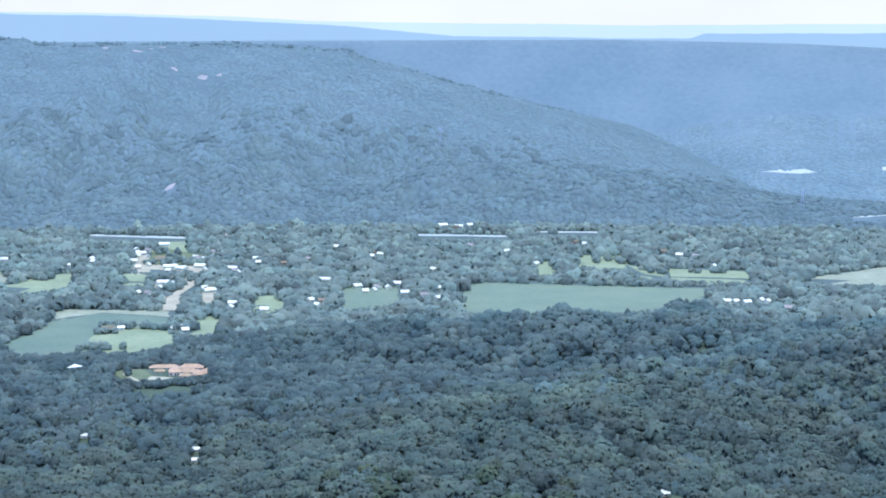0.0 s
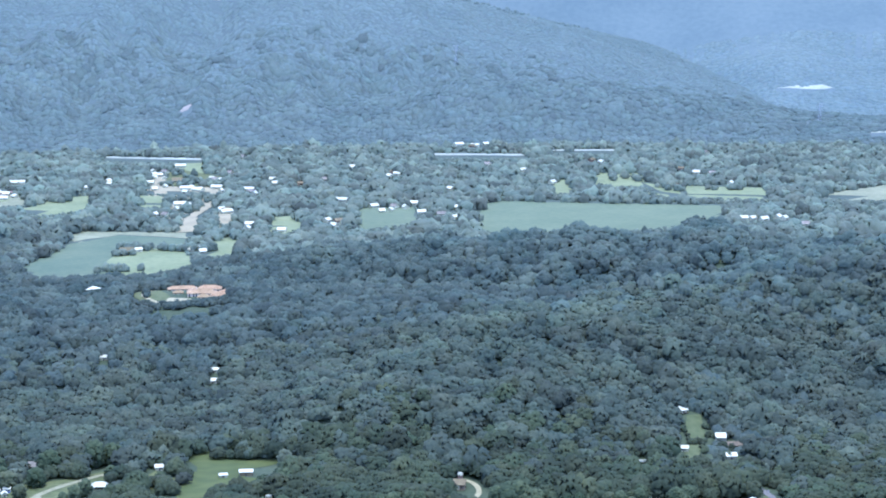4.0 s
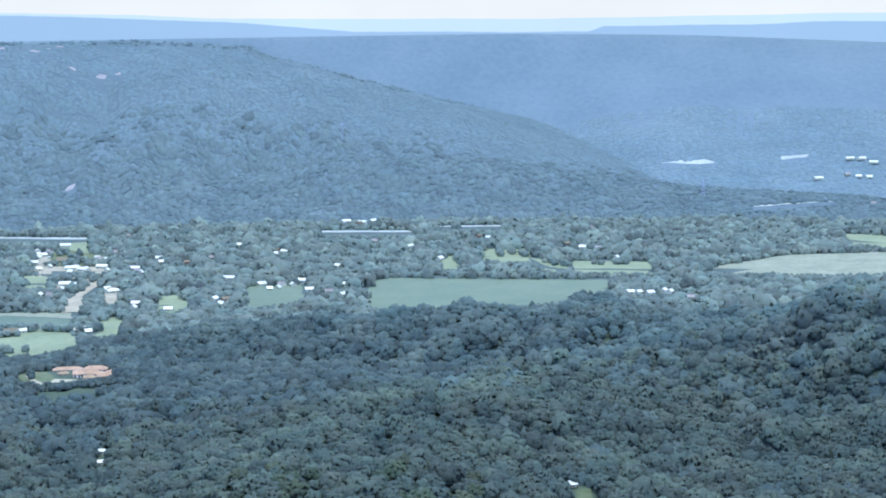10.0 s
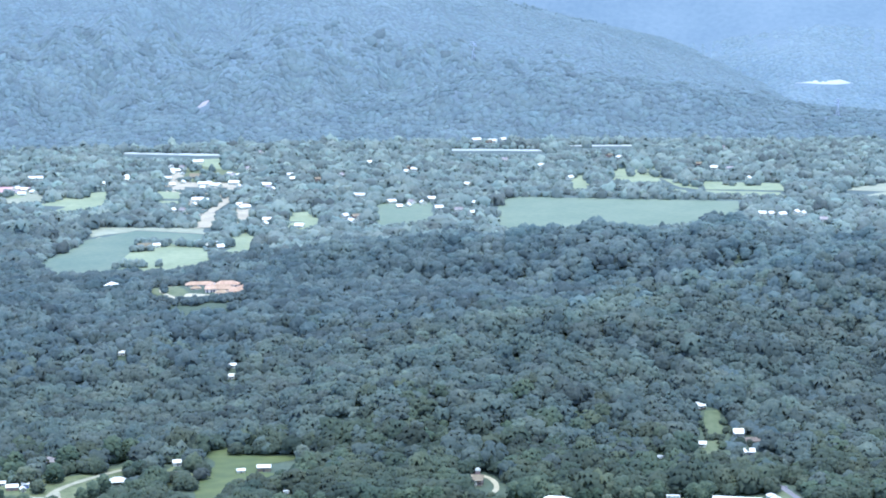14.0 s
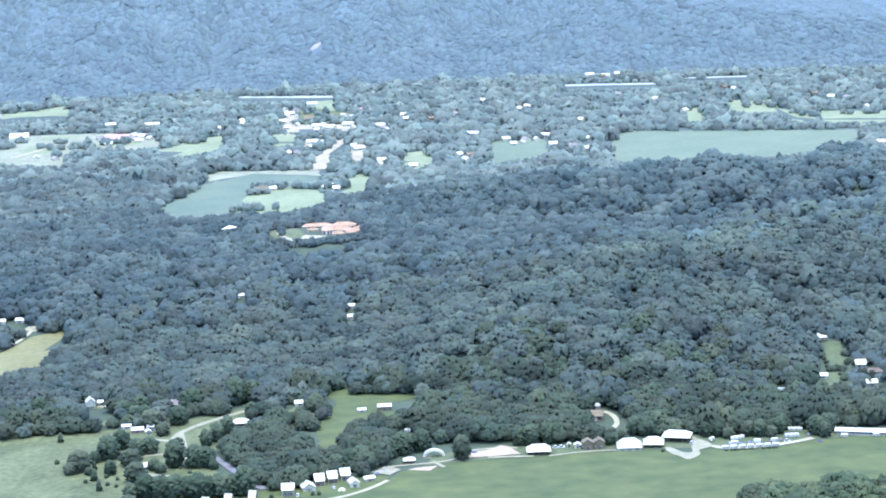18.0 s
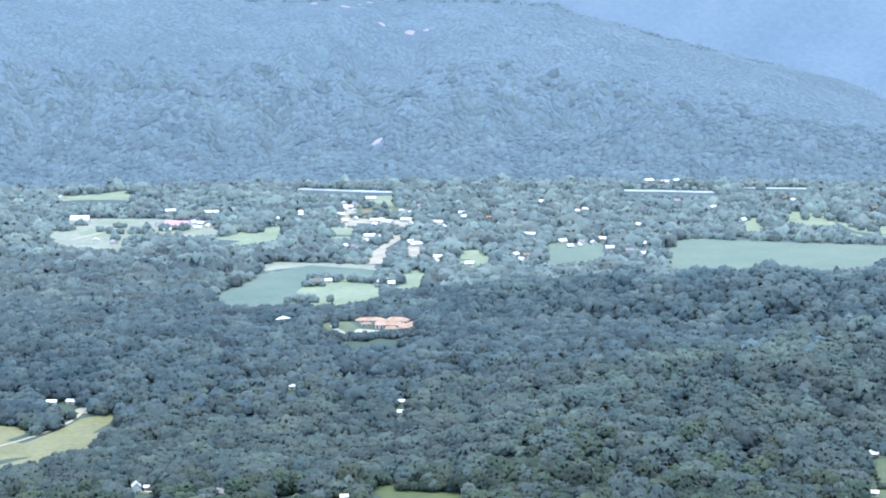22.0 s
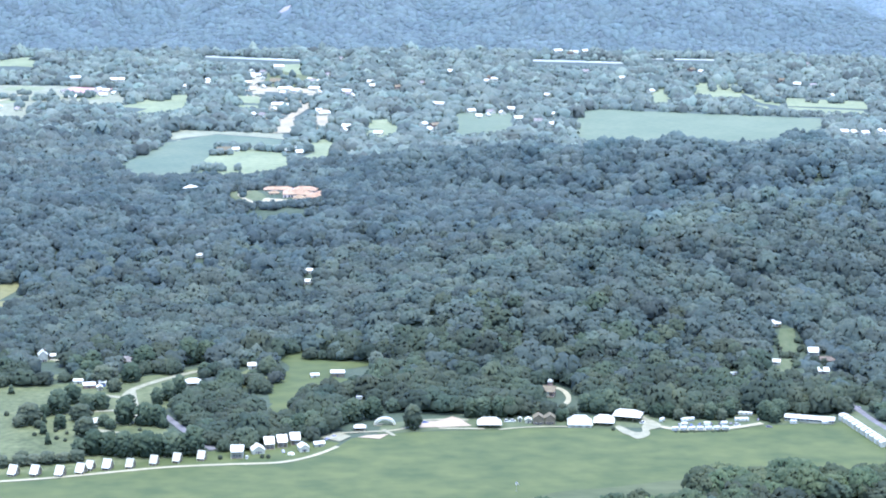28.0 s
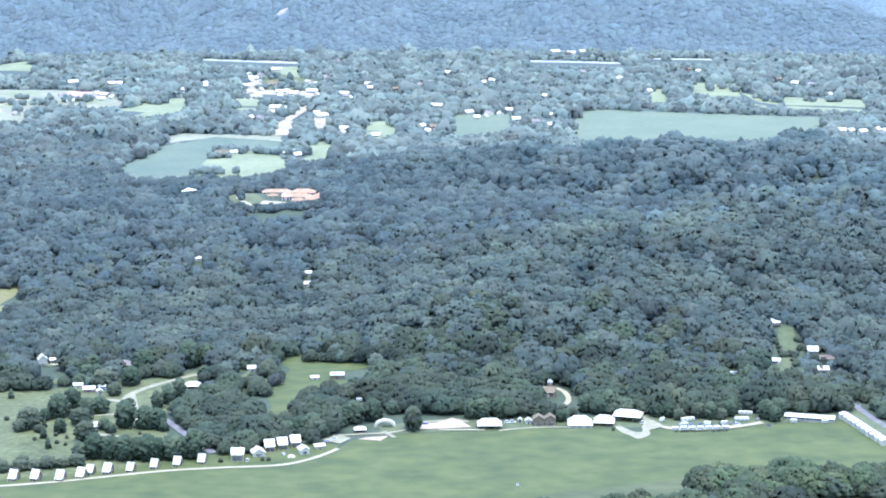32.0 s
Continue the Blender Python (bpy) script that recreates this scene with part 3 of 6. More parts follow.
field("parking_lot", "small pale paved lot by the street", [(-438, 2902), (-404, 2892), (-414, 2955), (-442, 2956)], TOWN_PAVING, "pavement", edge=60)
field("field", "lawns in the middle of the town", [(-515, 3437), (-399, 3294), (-387, 3198), (-489, 3231)], PASTURE)
field("field", "small green lot in the town", [(-506, 3063), (-470, 3052), (-458, 2966), (-494, 2975)], VALLEY_PASTURE)
field("field", "pale green strip by the town", [(-280, 2798), (-235, 2828), (-224, 2715), (-263, 2718)], VALLEY_PASTURE)
field("field", "green field behind white sheds", [(-152, 2878), (-127, 2926), (-68, 2902), (-64, 2775), (-138, 2707)], CROP)
field("field", "small pasture among hedges", [(148, 3123), (180, 3242), (178, 3085)], VALLEY_PASTURE)
field("field", "farm pasture with scattered trees", [(238, 3289), (309, 3308), (305, 3177), (249, 3165)], VALLEY_PASTURE)
field("field", "farm pasture with scattered trees", [(301, 3170), (335, 3130), (352, 3015), (319, 3052)], VALLEY_PASTURE)
field("field", "long pasture beside a farmhouse", [(360, 3124), (482, 3091), (490, 3000), (358, 3028)], VALLEY_PASTURE)
field("field", "far pale field", [(676, 4234), (791, 4240), (812, 4224), (744, 4222)], PALE_STUBBLE)
field("field", "far pale pasture", [(952, 4226), (1014, 4222), (1006, 4208), (952, 4212)], PALE_STUBBLE)
field("field", "far pale strip of grass", [(797, 3790), (979, 3822), (977, 3815), (799, 3783)], PALE_STUBBLE)
field("field", "far hay field by a road", [(888, 3440), (958, 3400), (980, 3300), (924, 3283), (880, 3340)], VALLEY_PASTURE)
field("rock_patch", "bare slide of pale rock on the mountain", [(-560, 3895), (-528, 3898), (-540, 3874), (-552, 3870)], CREST_ROCK, "rock", edge=8)
field("yard", "rough grass beside the villa drive", [(-345, 1995), (-330, 2015), (-312, 2000), (-296, 1968), (-302, 1948), (-322, 1955)], VALLEY_FLOOR, "yard")
field("field", "small lawn round the white farmhouse", [(-410, 1447), (-408, 1462), (-382, 1462), (-376, 1446)], PASTURE, edge=8)
CLEARED.append([(170, 1486), (175, 1538), (200, 1540), (198, 1488)])
CLEARED.append([(-3, 1405), (12, 1405), (21, 1394), (22, 1362), (4, 1354), (4, 1384)])
CLEARED.append([(-284, 1322), (-268, 1322), (-242, 1266), (-250, 1258)])
CLEARED.append([(-330, 1356), (-330, 1366), (-318, 1392), (-304, 1428), (-296, 1424), (-304, 1396), (-298, 1350)])
CLEARED.append([(-318, 2000), (-300, 2016), (-245, 2006), (-232, 1968), (-240, 1946), (-290, 1946)])
# roads and paths
field("field", "strip of rough grass behind the row of units", [(206, 1350), (222, 1366), (252, 1290), (264, 1240), (240, 1258)], VALLEY_FLOOR, rise=0.2, cleared=False)
CLEARED.append([(206, 1350), (222, 1366), (252, 1290), (264, 1240), (240, 1258)])
track("path", "pale gravel path along the edge of the landing field", [(-520, 1121), (-346, 1161), (-314, 1171), (-278, 1186), (-248, 1198), (-207, 1207), (-173, 1212), (-153, 1232), (-143, 1250)], 3.6, GRAVEL)
track("path", "pale gravel path past the canopy", [(-150, 1279), (-134, 1283), (-120, 1286), (-107, 1288), (-100, 1296)], 2.2, GRAVEL)
track("path", "concrete strip running out to the field", [(-116, 1291), (-107, 1277)], 3.0, CONCRETE)
track("path", "pale path before the pavilion", [(-78, 1297), (-46, 1298)], 2.4, GRAVEL)
track("path", "pale path before the clubhouses", [(-36, 1297), (-24, 1303), (-6, 1307), (12, 1308)], 1.8, GRAVEL)
track("driveway", "pale gravel drive from the arched hangar along the trailers", [(70, 1313), (75, 1317), (80, 1309), (88, 1306), (104, 1308), (122, 1312), (140, 1321), (148, 1327)], 5.0, GRAVEL)
field("apron", "pale concrete apron curling round a patch of grass at the arched hangar", [(62, 1346), (67, 1332), (71, 1324), (77, 1318), (73, 1309), (69, 1304), (66, 1290), (63, 1283), (58, 1283), (53, 1290), (48, 1300), (45, 1307), (48, 1312), (53, 1306), (58, 1299), (61, 1297), (63, 1309), (66, 1315), (65, 1323), (63, 1331), (58, 1340)], CONCRETE, "pavement", rise=0.45, edge=20, rounds=2)
field("apron", "grey paved pad at the bend of the path", [(-155, 1269), (-146, 1281), (-135, 1274), (-143, 1259)], CONCRETE, "pavement", rise=0.45, edge=20)
field("sand_court", "rectangle of raked pale sand", [(-131, 1271), (-128, 1277), (-112, 1279), (-115, 1268)], SAND, "sand", rise=0.45, edge=20)
field("gravel_lot", "pale gravel lot beside the pavilion", [(-92, 1298), (-90, 1310), (-78, 1314), (-72, 1324), (-64, 1322), (-55, 1303), (-76, 1298)], SAND, "pavement", rise=0.4, edge=20)
track("road", "grey road running behind the woods to the lot", [(-98, 1312), (-84, 1316), (-70, 1321), (-58, 1318)], 4.0, CONCRETE)
track("road", "forked pale road through the pasture", [(-333, 1358), (-327, 1357), (-312, 1355), (-303, 1352)], 5.5, CONCRETE)
track("road", "pale road running up from the fork past the bungalow", [(-311, 1356), (-313, 1366), (-310, 1376), (-304, 1388), (-298, 1398), (-285, 1415), (-270, 1432), (-258, 1440)], 5.5, CONCRETE)
track("road", "pale lane leading down from the fork", [(-309, 1372), (-305, 1358), (-301, 1345), (-296, 1322), (-293, 1303)], 4.0, CONCRETE)
track("road", "grey asphalt lane running down to the cabins", [(-273, 1311), (-261, 1292), (-249, 1272), (-237, 1254), (-225, 1236)], 5.5, ASPHALT)
track("driveway", "grey driveway to the cottages", [(-334, 1315), (-328, 1316), (-312, 1321), (-300, 1324)], 4.0, CONCRETE)
track("driveway", "grey pad before the hidden cottage", [(-313, 1274), (-304, 1270), (-295, 1268)], 5.0, CONCRETE)
track("lane", "pale farm lane climbing beside the hay meadow", [(-640, 1535), (-590, 1545), (-569, 1560), (-562, 1575), (-551, 1594), (-539, 1618), (-528, 1648), (-521, 1676), (-518, 1705), (-517, 1725)], 3.6, GRAVEL)
track("driveway", "pale driveway curving up to the tower house", [(1, 1399), (7, 1397), (11, 1390), (13, 1379), (13, 1369), (9, 1360)], 4.0, GRAVEL)
track("road", "grey road behind the trailers", [(215, 1392), (222, 1360), (230, 1330), (246, 1290)], 5.0, ASPHALT)
field("road", "wide pale main street coming out of the town", [(-408, 2800), (-384, 2810), (-366, 2672), (-390, 2665)], TOWN_PAVING, "road", rise=0.6, edge=80)
track("road", "pale main street through the town", [(-394, 2790), (-388, 2860), (-382, 2930), (-400, 3040), (-420, 3100)], 14, TOWN_PAVING, rise=0.7)
track("road", "pale lane across the worked ground", [(-880, 2890), (-860, 2960), (-845, 3040)], 9, GRAVEL, rise=0.6)
track("driveway", "pale curved driveway of the villa", [(-318, 2004), (-328, 1998), (-332, 1988), (-325, 1974), (-317, 1961), (-307, 1950)], 4.5, GRAVEL)
field("yard", "pale gravel yard at the top of the lane", [(-527, 1714), (-523, 1728), (-513, 1728), (-512, 1708)], GRAVEL, "yard", edge=9)
field("yard", "pale paved court below the villa", [(-318, 1962), (-308, 1955), (-286, 1941), (-292, 1932), (-308, 1944)], GRAVEL, "yard", rise=0.5, edge=12, rounds=1)
track("driveway", "house drive beside a white cottage", [(-396, 1455), (-384, 1452), (-372, 1446)], 3.5, GRAVEL)
for cx, cy, half, deep in ((-765, 4446, 12, 8), (-688, 4404, 14, 9), (-598, 4350, 11, 8), (-533, 4336, 13, 8), (-495, 4336, 9, 7), (-660, 4440, 10, 6), (-640, 4462, 14, 6)):
    field("rock_patch", "streak of bare pale rock below the mountain's crest", [(cx - half, cy), (cx - half * 0.3, cy + deep), (cx + half, cy + deep * 0.4), (cx + half * 0.6, cy - deep), (cx - half * 0.5, cy - deep * 0.7)], CREST_ROCK, "rock", edge=8)
# ---- forests ----
def lobe_mesh(rng, sub, cut, rough):
    bm = bmesh.new()
    bmesh.ops.create_icosphere(bm, subdivisions=sub, radius=1)
    v = np.array([p.co[:] for p in bm.verts])
    f = np.array([[p.index for p in q.verts] for q in bm.faces])
    bm.free()
    f = f[v[f].mean(1)[:, 2] > cut]
    used = np.unique(f)
    back = np.full(len(v), -1)
    back[used] = np.arange(len(used))
    v, f = v[used], back[f]
    return v * (1 + rng.uniform(-rough, rough, (len(v), 1))) * rng.uniform(0.85, 1.15, 3), f


def crown(rng, puffs, puff, core=0):
    """A leafy crown of unit width: a round core under a ragged dome of many small leaf clumps."""
    v, f = lobe_mesh(rng, core, -0.35, 0.10)
    tall, wide_x, wide_y = rng.uniform(0.85, 1.25), rng.uniform(0.88, 1.12), rng.uniform(0.88, 1.12)
    shape = np.array((wide_x, wide_y, tall))
    verts, faces, base = [v * (0.445 if core else 0.485) * shape + (0, 0, 0.40)], [f], len(v)
    for k in range(puffs):
        up = 1 - 1.25 * (k + 0.35) / puffs + rng.uniform(-0.05, 0.05)
        a, flat = k * 2.39996 + rng.uniform(-0.4, 0.4), math.sqrt(max(0.0, 1 - up * up))
        way = np.array((flat * math.cos(a), flat * math.sin(a), up))
        rad = puff * rng.uniform(0.75, 1.3)
        mid = np.array((0, 0, 0.40)) + way * shape * (0.47 - 0.55 * rad) * rng.uniform(0.88, 1.10)
        v, f = lobe_mesh(rng, 0, -2, 0.30)
        f = f[v[f].mean(1) @ (way * 0.35 + (0, 0, 0.7)) > 0.06]
        v = v * rng.uniform(0.72, 1.35, 3)
        used = np.unique(f)
        back = np.full(len(v), -1)
        back[used] = np.arange(len(used))
        verts.append(v[used] * rad + mid)
        faces.append(back[f] + base)
        base += len(used)
    return np.concatenate(verts), np.concatenate(faces)


def bush(rng, sub, cut, rough):
    """One rounded clump of unit width for trees that are never seen singly."""
    v, f = lobe_mesh(rng, sub, cut, rough)
    return v * 0.5 + (0, 0, 0.5), f


def soften(me, outward, crownwise, slope):
    """Leans a foliage mesh's normals from each clump's own towards the whole crown's; slope tips them up and towards
    the camera, evening out the shading.
    """
    own = np.zeros(len(me.vertices) * 3, np.float32)
    me.vertex_normals.foreach_get("vector", own)
    way = outward * crownwise + own.reshape(-1, 3) * (1 - crownwise) + (0, -0.35 * crownwise * slope, 0.9 * crownwise * slope)
    way /= np.linalg.norm(way, axis=1, keepdims=True) + 1e-6
    me.normals_split_custom_set_from_vertices(way)


def open_ground(x, y, z, h, half):
    """Where a tree would stand in, or hide, a clearing or a house as it is seen from the overlook."""
    bad = np.zeros(len(x), bool)
    for poly in CLEARED:
        xs, ys = [p[0] for p in poly], [p[1] for p in poly]
        near = np.nonzero((x > min(xs) - 60) & (x < max(xs) + 60) & (y > min(ys) - 200) & (y < max(ys) + 30))[0]
        if len(near) == 0:
            continue
        px, py = x[near], y[near]
        bad[near] |= inside(px, py, poly)
        for part_up, side in ((0.95, 0.0), (0.83, 0.0), (0.71, -0.35), (0.71, 0.35), (0.59, 0.0), (0.47, 0.0), (0.35, 0.0), (0.23, 0.0), (0.10, 0.0)):
            u = (EYE - z[near]) / (EYE - z[near] - h[near] * part_up)
            bad[near] |= inside((px + side * half[near]) * u, py * u, poly)
    for hx, hy, reach, roof in FOOTPRINTS:
        near = np.nonzero((np.abs(x - hx) < 60) & (y > hy - 220) & (y < hy + 20))[0]
        if len(near) == 0:
            continue
        px, py, pz, ph, wide = x[near], y[near], z[near], h[near], 0.55 * half[near]
        u = py / hy
        line = EYE + (roof - EYE) * u
        bad[near] |= (np.abs(px - hx) < reach + 3) & (np.abs(py - hy) < reach + 3)
        bad[near] |= (u < 1) & (np.abs(px - hx * u) < reach + wide) & (pz + ph * 0.9 > line)
    return bad


def woods(name, label, seed, spacing, d0, d1, az0, az1, kinds, material, height, size, keep=None, wide_factor=1.0, flat=1.0, variety=1.0, crownwise=0.6, slope=0.3, stem=0.15, drape=False):
    """One forest: a jittered scatter of crowns over a sector of the land."""
    rng = np.random.RandomState(seed)
    xs = np.arange(d1 * math.sin(radians(az0)), d1 * math.sin(radians(az1)), spacing)
    ys = np.arange(d0 * 0.93, d1, spacing)
    x, y = [g.ravel() for g in np.meshgrid(xs, ys)]
    x = x + rng.uniform(-0.48, 0.48, len(x)) * spacing
    y = y + rng.uniform(-0.48, 0.48, len(y)) * spacing
    d, az = np.hypot(x, y), np.degrees(np.arctan2(x, y))
    ok = (d >= d0) & (d < d1) & (az > az0) & (az < az1)
    x, y = x[ok], y[ok]
    if keep is not None:
        ok = keep(x, y, rng)
        x, y = x[ok], y[ok]
    z = height(x, y)
    w = (size[0] + (size[1] - size[0]) * rng.beta(1.6, 2.2, len(x))) * (1 + 0.18 * wave(x, y, spacing * 9, seed + 1))
    tall = w * rng.uniform(0.75, 1.25, len(x)) * (flat(x, y) if callable(flat) else flat)
    ok = ~open_ground(x, y, z, tall * 0.6 if drape else tall + 3, w * wide_factor / 2)
    x, y, z, w, tall = x[ok], y[ok], z[ok], w[ok], tall[ok]
    return grow(name, label, x, y, z, w, tall, rng, kinds, material, wide_factor, variety, crownwise, slope, stem, height if drape else None)


def grow(name, label, x, y, z, w, tall, rng, kinds, material, wide_factor, variety=1.0, crownwise=0.6, slope=0.3, stem=0.15, drape=None):
    """Crowns of given places, widths and heights as one mesh."""
    pick = rng.randint(0, len(kinds), len(x))
    turn = rng.uniform(0, math.tau, len(x))
    shade = 0.115 * rng.standard_normal(len(x)).clip(-1.6, 2.0) + 0.10 * wave(x, y, 120, 71) + 0.08 * wave(x, y, 38, 73)
    # relief shading put into the tint: lighter along ridge tops, darker in the hollows
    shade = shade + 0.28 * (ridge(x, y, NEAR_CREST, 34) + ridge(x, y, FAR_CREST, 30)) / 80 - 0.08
    allv, allf, tint, lean_to, base = [], [], [], [], 0
    for k, (cv, cf) in enumerate(kinds):
        m = np.nonzero(pick == k)[0]
        c, s = np.cos(turn[m])[:, None], np.sin(turn[m])[:, None]
        lean = rng.uniform(0.85, 1.15, (len(m), 2))
        vx = (cv[:, 0] * c - cv[:, 1] * s) * (w[m] * lean[:, 0])[:, None] * wide_factor
        vy = (cv[:, 0] * s + cv[:, 1] * c) * (w[m] * lean[:, 1])[:, None] * wide_factor
        vz = (cv[:, 2] + stem) * tall[m][:, None]
        foot = z[m][:, None] if drape is None else drape(vx + x[m][:, None], vy + y[m][:, None])
        v = np.stack([vx + x[m][:, None], vy + y[m][:, None], vz + foot], -1)
        f = cf[None] + (np.arange(len(m)) * len(cv))[:, None, None] + base
        allv.append(v.reshape(-1, 3))
        allf.append(f.reshape(-1, 3))
        # foliage is lit as a whole crown: each leaf clump leans towards the crown's own outward direction
        out = np.stack([vx, vy, (cv[:, 2] * tall[m][:, None] - 0.25 * tall[m][:, None]) * 0.9], -1)
        lean_to.append((out / (np.linalg.norm(out, axis=-1, keepdims=True) + 1e-6)).reshape(-1, 3))
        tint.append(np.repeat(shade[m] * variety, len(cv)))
        base += len(m) * len(cv)
    me = mesh_from(name, np.concatenate(allv), np.concatenate(allf), material)
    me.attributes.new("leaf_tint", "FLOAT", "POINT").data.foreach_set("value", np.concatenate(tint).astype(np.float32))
    soften(me, np.concatenate(lean_to), crownwise, slope)
    ob = new(name, me)
    return tagged(ob, label, "forest", kind="stuff")


def copses(name, label, seed, spots, kinds, material, size):
    """Small groups of trees: (x, y, half length, half depth, number)."""
    rng = np.random.RandomState(seed)
    x = np.concatenate([rng.uniform(-a, a, n) + cx for cx, cy, a, b, n in spots])
    y = np.concatenate([rng.uniform(-b, b, n) + cy for cx, cy, a, b, n in spots])
    w = rng.uniform(*size, len(x))
    return grow(name, label, x, y, land_z(x, y), w, w * rng.uniform(0.8, 1.2, len(x)), rng, kinds, material, 1.2, 1.0, 0.5, 0.05, -0.05)


crng = np.random.RandomState(5)
EDGE_KINDS = [crown(crng, 80, 0.092, 1) for _ in range(8)]
FRONT_KINDS = [crown(crng, 24, 0.142, 1) for _ in range(12)]
NEAR_KINDS = [crown(crng, 14, 0.172, 1) for _ in range(12)]
MID_KINDS = [crown(crng, 8, 0.225) for _ in range(12)]
FAR_KINDS = [crown(crng, 4, 0.29) for _ in range(10)]
FOOT_KINDS = [crown(crng, 3, 0.30) for _ in range(8)]
LOW_KINDS = [bush(crng, 1, -0.3, 0.2) for _ in range(6)]
TINY_KINDS = [bush(crng, 0, -0.45, 0.22) for _ in range(8)]


def on_hill(x, y, rng):
    """Not on the valley floor near the landing field, where single trees stand."""
    return (y > 1335) | (x < -150) & (y > 1195) | (y < 1240)


def band(low, high, spread):
    """Keeps trees between two distances, thinning out over each border so that neighbouring woods mingle."""
    def keep(x, y, rng):
        d = np.hypot(x, y) + rng.uniform(-spread, spread, len(x))
        return on_hill(x, y, rng) & (d > low) & (d < high)
    return keep


def deep_woods(x, y):
    """Unbroken woods on the valley floor beyond the left shoulder of the hill."""
    return (np.hypot(x, y) + 60 * wave(x, y, 210, 81) < 2760) & (x + 40 * wave(x, y, 170, 83) < -520)


def in_deep_woods(x, y, rng):
    return deep_woods(x, y)


def valley_clumps(x, y, rng):
    gap = wave(x, y, 150, 61) + 0.7 * wave(x, y, 60, 63)
    return (rng.uniform(0, 1, len(x)) < np.where(gap > -0.35, 0.92, 0.30)) & ~deep_woods(x, y)


def field_margins(x, y, rng):
    """Ground before the open fields, kept clear of tall trees so that the camera sees the fields."""
    tall = 0 * x + 15.0
    return open_ground(x, y, 0 * x, tall, 0.3 * tall) & (rng.uniform(0, 1, len(x)) < 0.85)


def on_upland(x, y, rng):
    """The lower slopes of the far upland, thinning out upwards."""
    d = np.hypot(x, y)
    return (upland_z(x, y) > np.maximum(mountain_z(x, y), -6)) & (d < 4620)


def sinking(x, y):
    """Tree height on the upland, falling off to a smooth cover of far crowns."""
    return 0.30 - 0.28 * smooth(4090, 4500, np.hypot(x, y) + 40 * wave(x, y, 260, 69))


def on_crest(x, y, rng):
    """Uneven groups of trees that break the skyline."""
    return (wave(x, y, 90, 85) + 0.5 * rng.standard_normal(len(x)) > 0.1) & (rng.uniform(0, 1, len(x)) < 0.7)


def on_foothill(x, y, rng):
    """The mountain's foot, thinning out upwards."""
    d = np.hypot(x, y) + rng.uniform(-230, 150, len(x)) + 30 * wave(x, y, 300, 67)
    return on_mountain(x, y, rng) & (d < 4040)


def on_mountain(x, y, rng):
    """Where the mountain stands above the upland and the valley."""
    return mountain_z(x, y) > np.maximum(upland_z(x, y), -4)
# ---- kinds of things ----
def box(bm, x0, x1, y0, y1, z0, z1, bevel=0.0):
    got = bmesh.ops.create_cube(bm, size=1, matrix=Matrix.Translation(((x0 + x1) / 2, (y0 + y1) / 2, (z0 + z1) / 2)) @ Matrix.Diagonal((x1 - x0, y1 - y0, z1 - z0, 1)))
    if bevel:
        edges = {e for v in got["verts"] for e in v.link_edges}
        bmesh.ops.bevel(bm, geom=list(edges), offset=bevel, segments=2, affect="EDGES", profile=0.6)
    return bm


def boxed(*sizes, bevel=0.0):
    return box(bmesh.new(), *sizes, bevel=bevel)


def prism(outline, y0, y1):
    """An outline in x and z drawn out along y."""
    bm = bmesh.new()
    a = [bm.verts.new((x, y0, z)) for x, z in outline]
    b = [bm.verts.new((x, y1, z)) for x, z in outline]
    bm.faces.new(a)
    bm.faces.new(b[::-1])
    for k in range(len(a)):
        j = (k + 1) % len(a)
        bm.faces.new((a[k], b[k], b[j], a[j]))
    bmesh.ops.recalc_face_normals(bm, faces=bm.faces[:])
    return bm


def rod(bm, a, b, r0, r1=None, sides=6):
    a, b = Vector(a), Vector(b)
    turn = (b - a).to_track_quat("Z", "Y").to_matrix().to_4x4()
    bmesh.ops.create_cone(bm, cap_ends=True, segments=sides, radius1=r0, radius2=r0 if r1 is None else r1, depth=(b - a).length, matrix=Matrix.Translation((a + b) / 2) @ turn)
    return bm


def thing(name, label, category, group=""):
    ob = new(name)
    ob.empty_display_size = 1
    return tagged(ob, label, category, group)


def spot(x, y, turn=0.0, sink=0.0, size=1.0):
    """A pose on the land."""
    m = pose(x, y, float(land_z(x, y)) - sink, 0, 0, turn)
    return m @ Matrix.Diagonal((size, size, size, 1)) if size != 1.0 else m


FOOTPRINTS = []


def mark(ob, x, y):
    """Notes the ground that a building takes up, so that no tree grows in it or hides it from the camera."""
    reach, top = 3.0, 3.0
    for part_ob in ob.children:
        if part_ob.type == "MESH":
            for c in part_ob.bound_box:
                reach, top = max(reach, abs(c[0]), abs(c[1])), max(top, c[2])
    FOOTPRINTS.append((x, y, min(reach, 40.0) * 0.8, float(land_z(x, y)) + top * 0.5))


def put(ob, x, y, turn=0.0, sink=0.1):
    ob.matrix_basis = spot(x, y, turn, sink)
    mark(ob, x, y)
    return ob


def again(ob, x, y, turn=0.0, label="", sink=0.1):
    """A copy of a thing at another place on the land."""
    mark(ob, x, y)
    return tagged(copy_thing(ob, spot(x, y, turn, sink)), label)


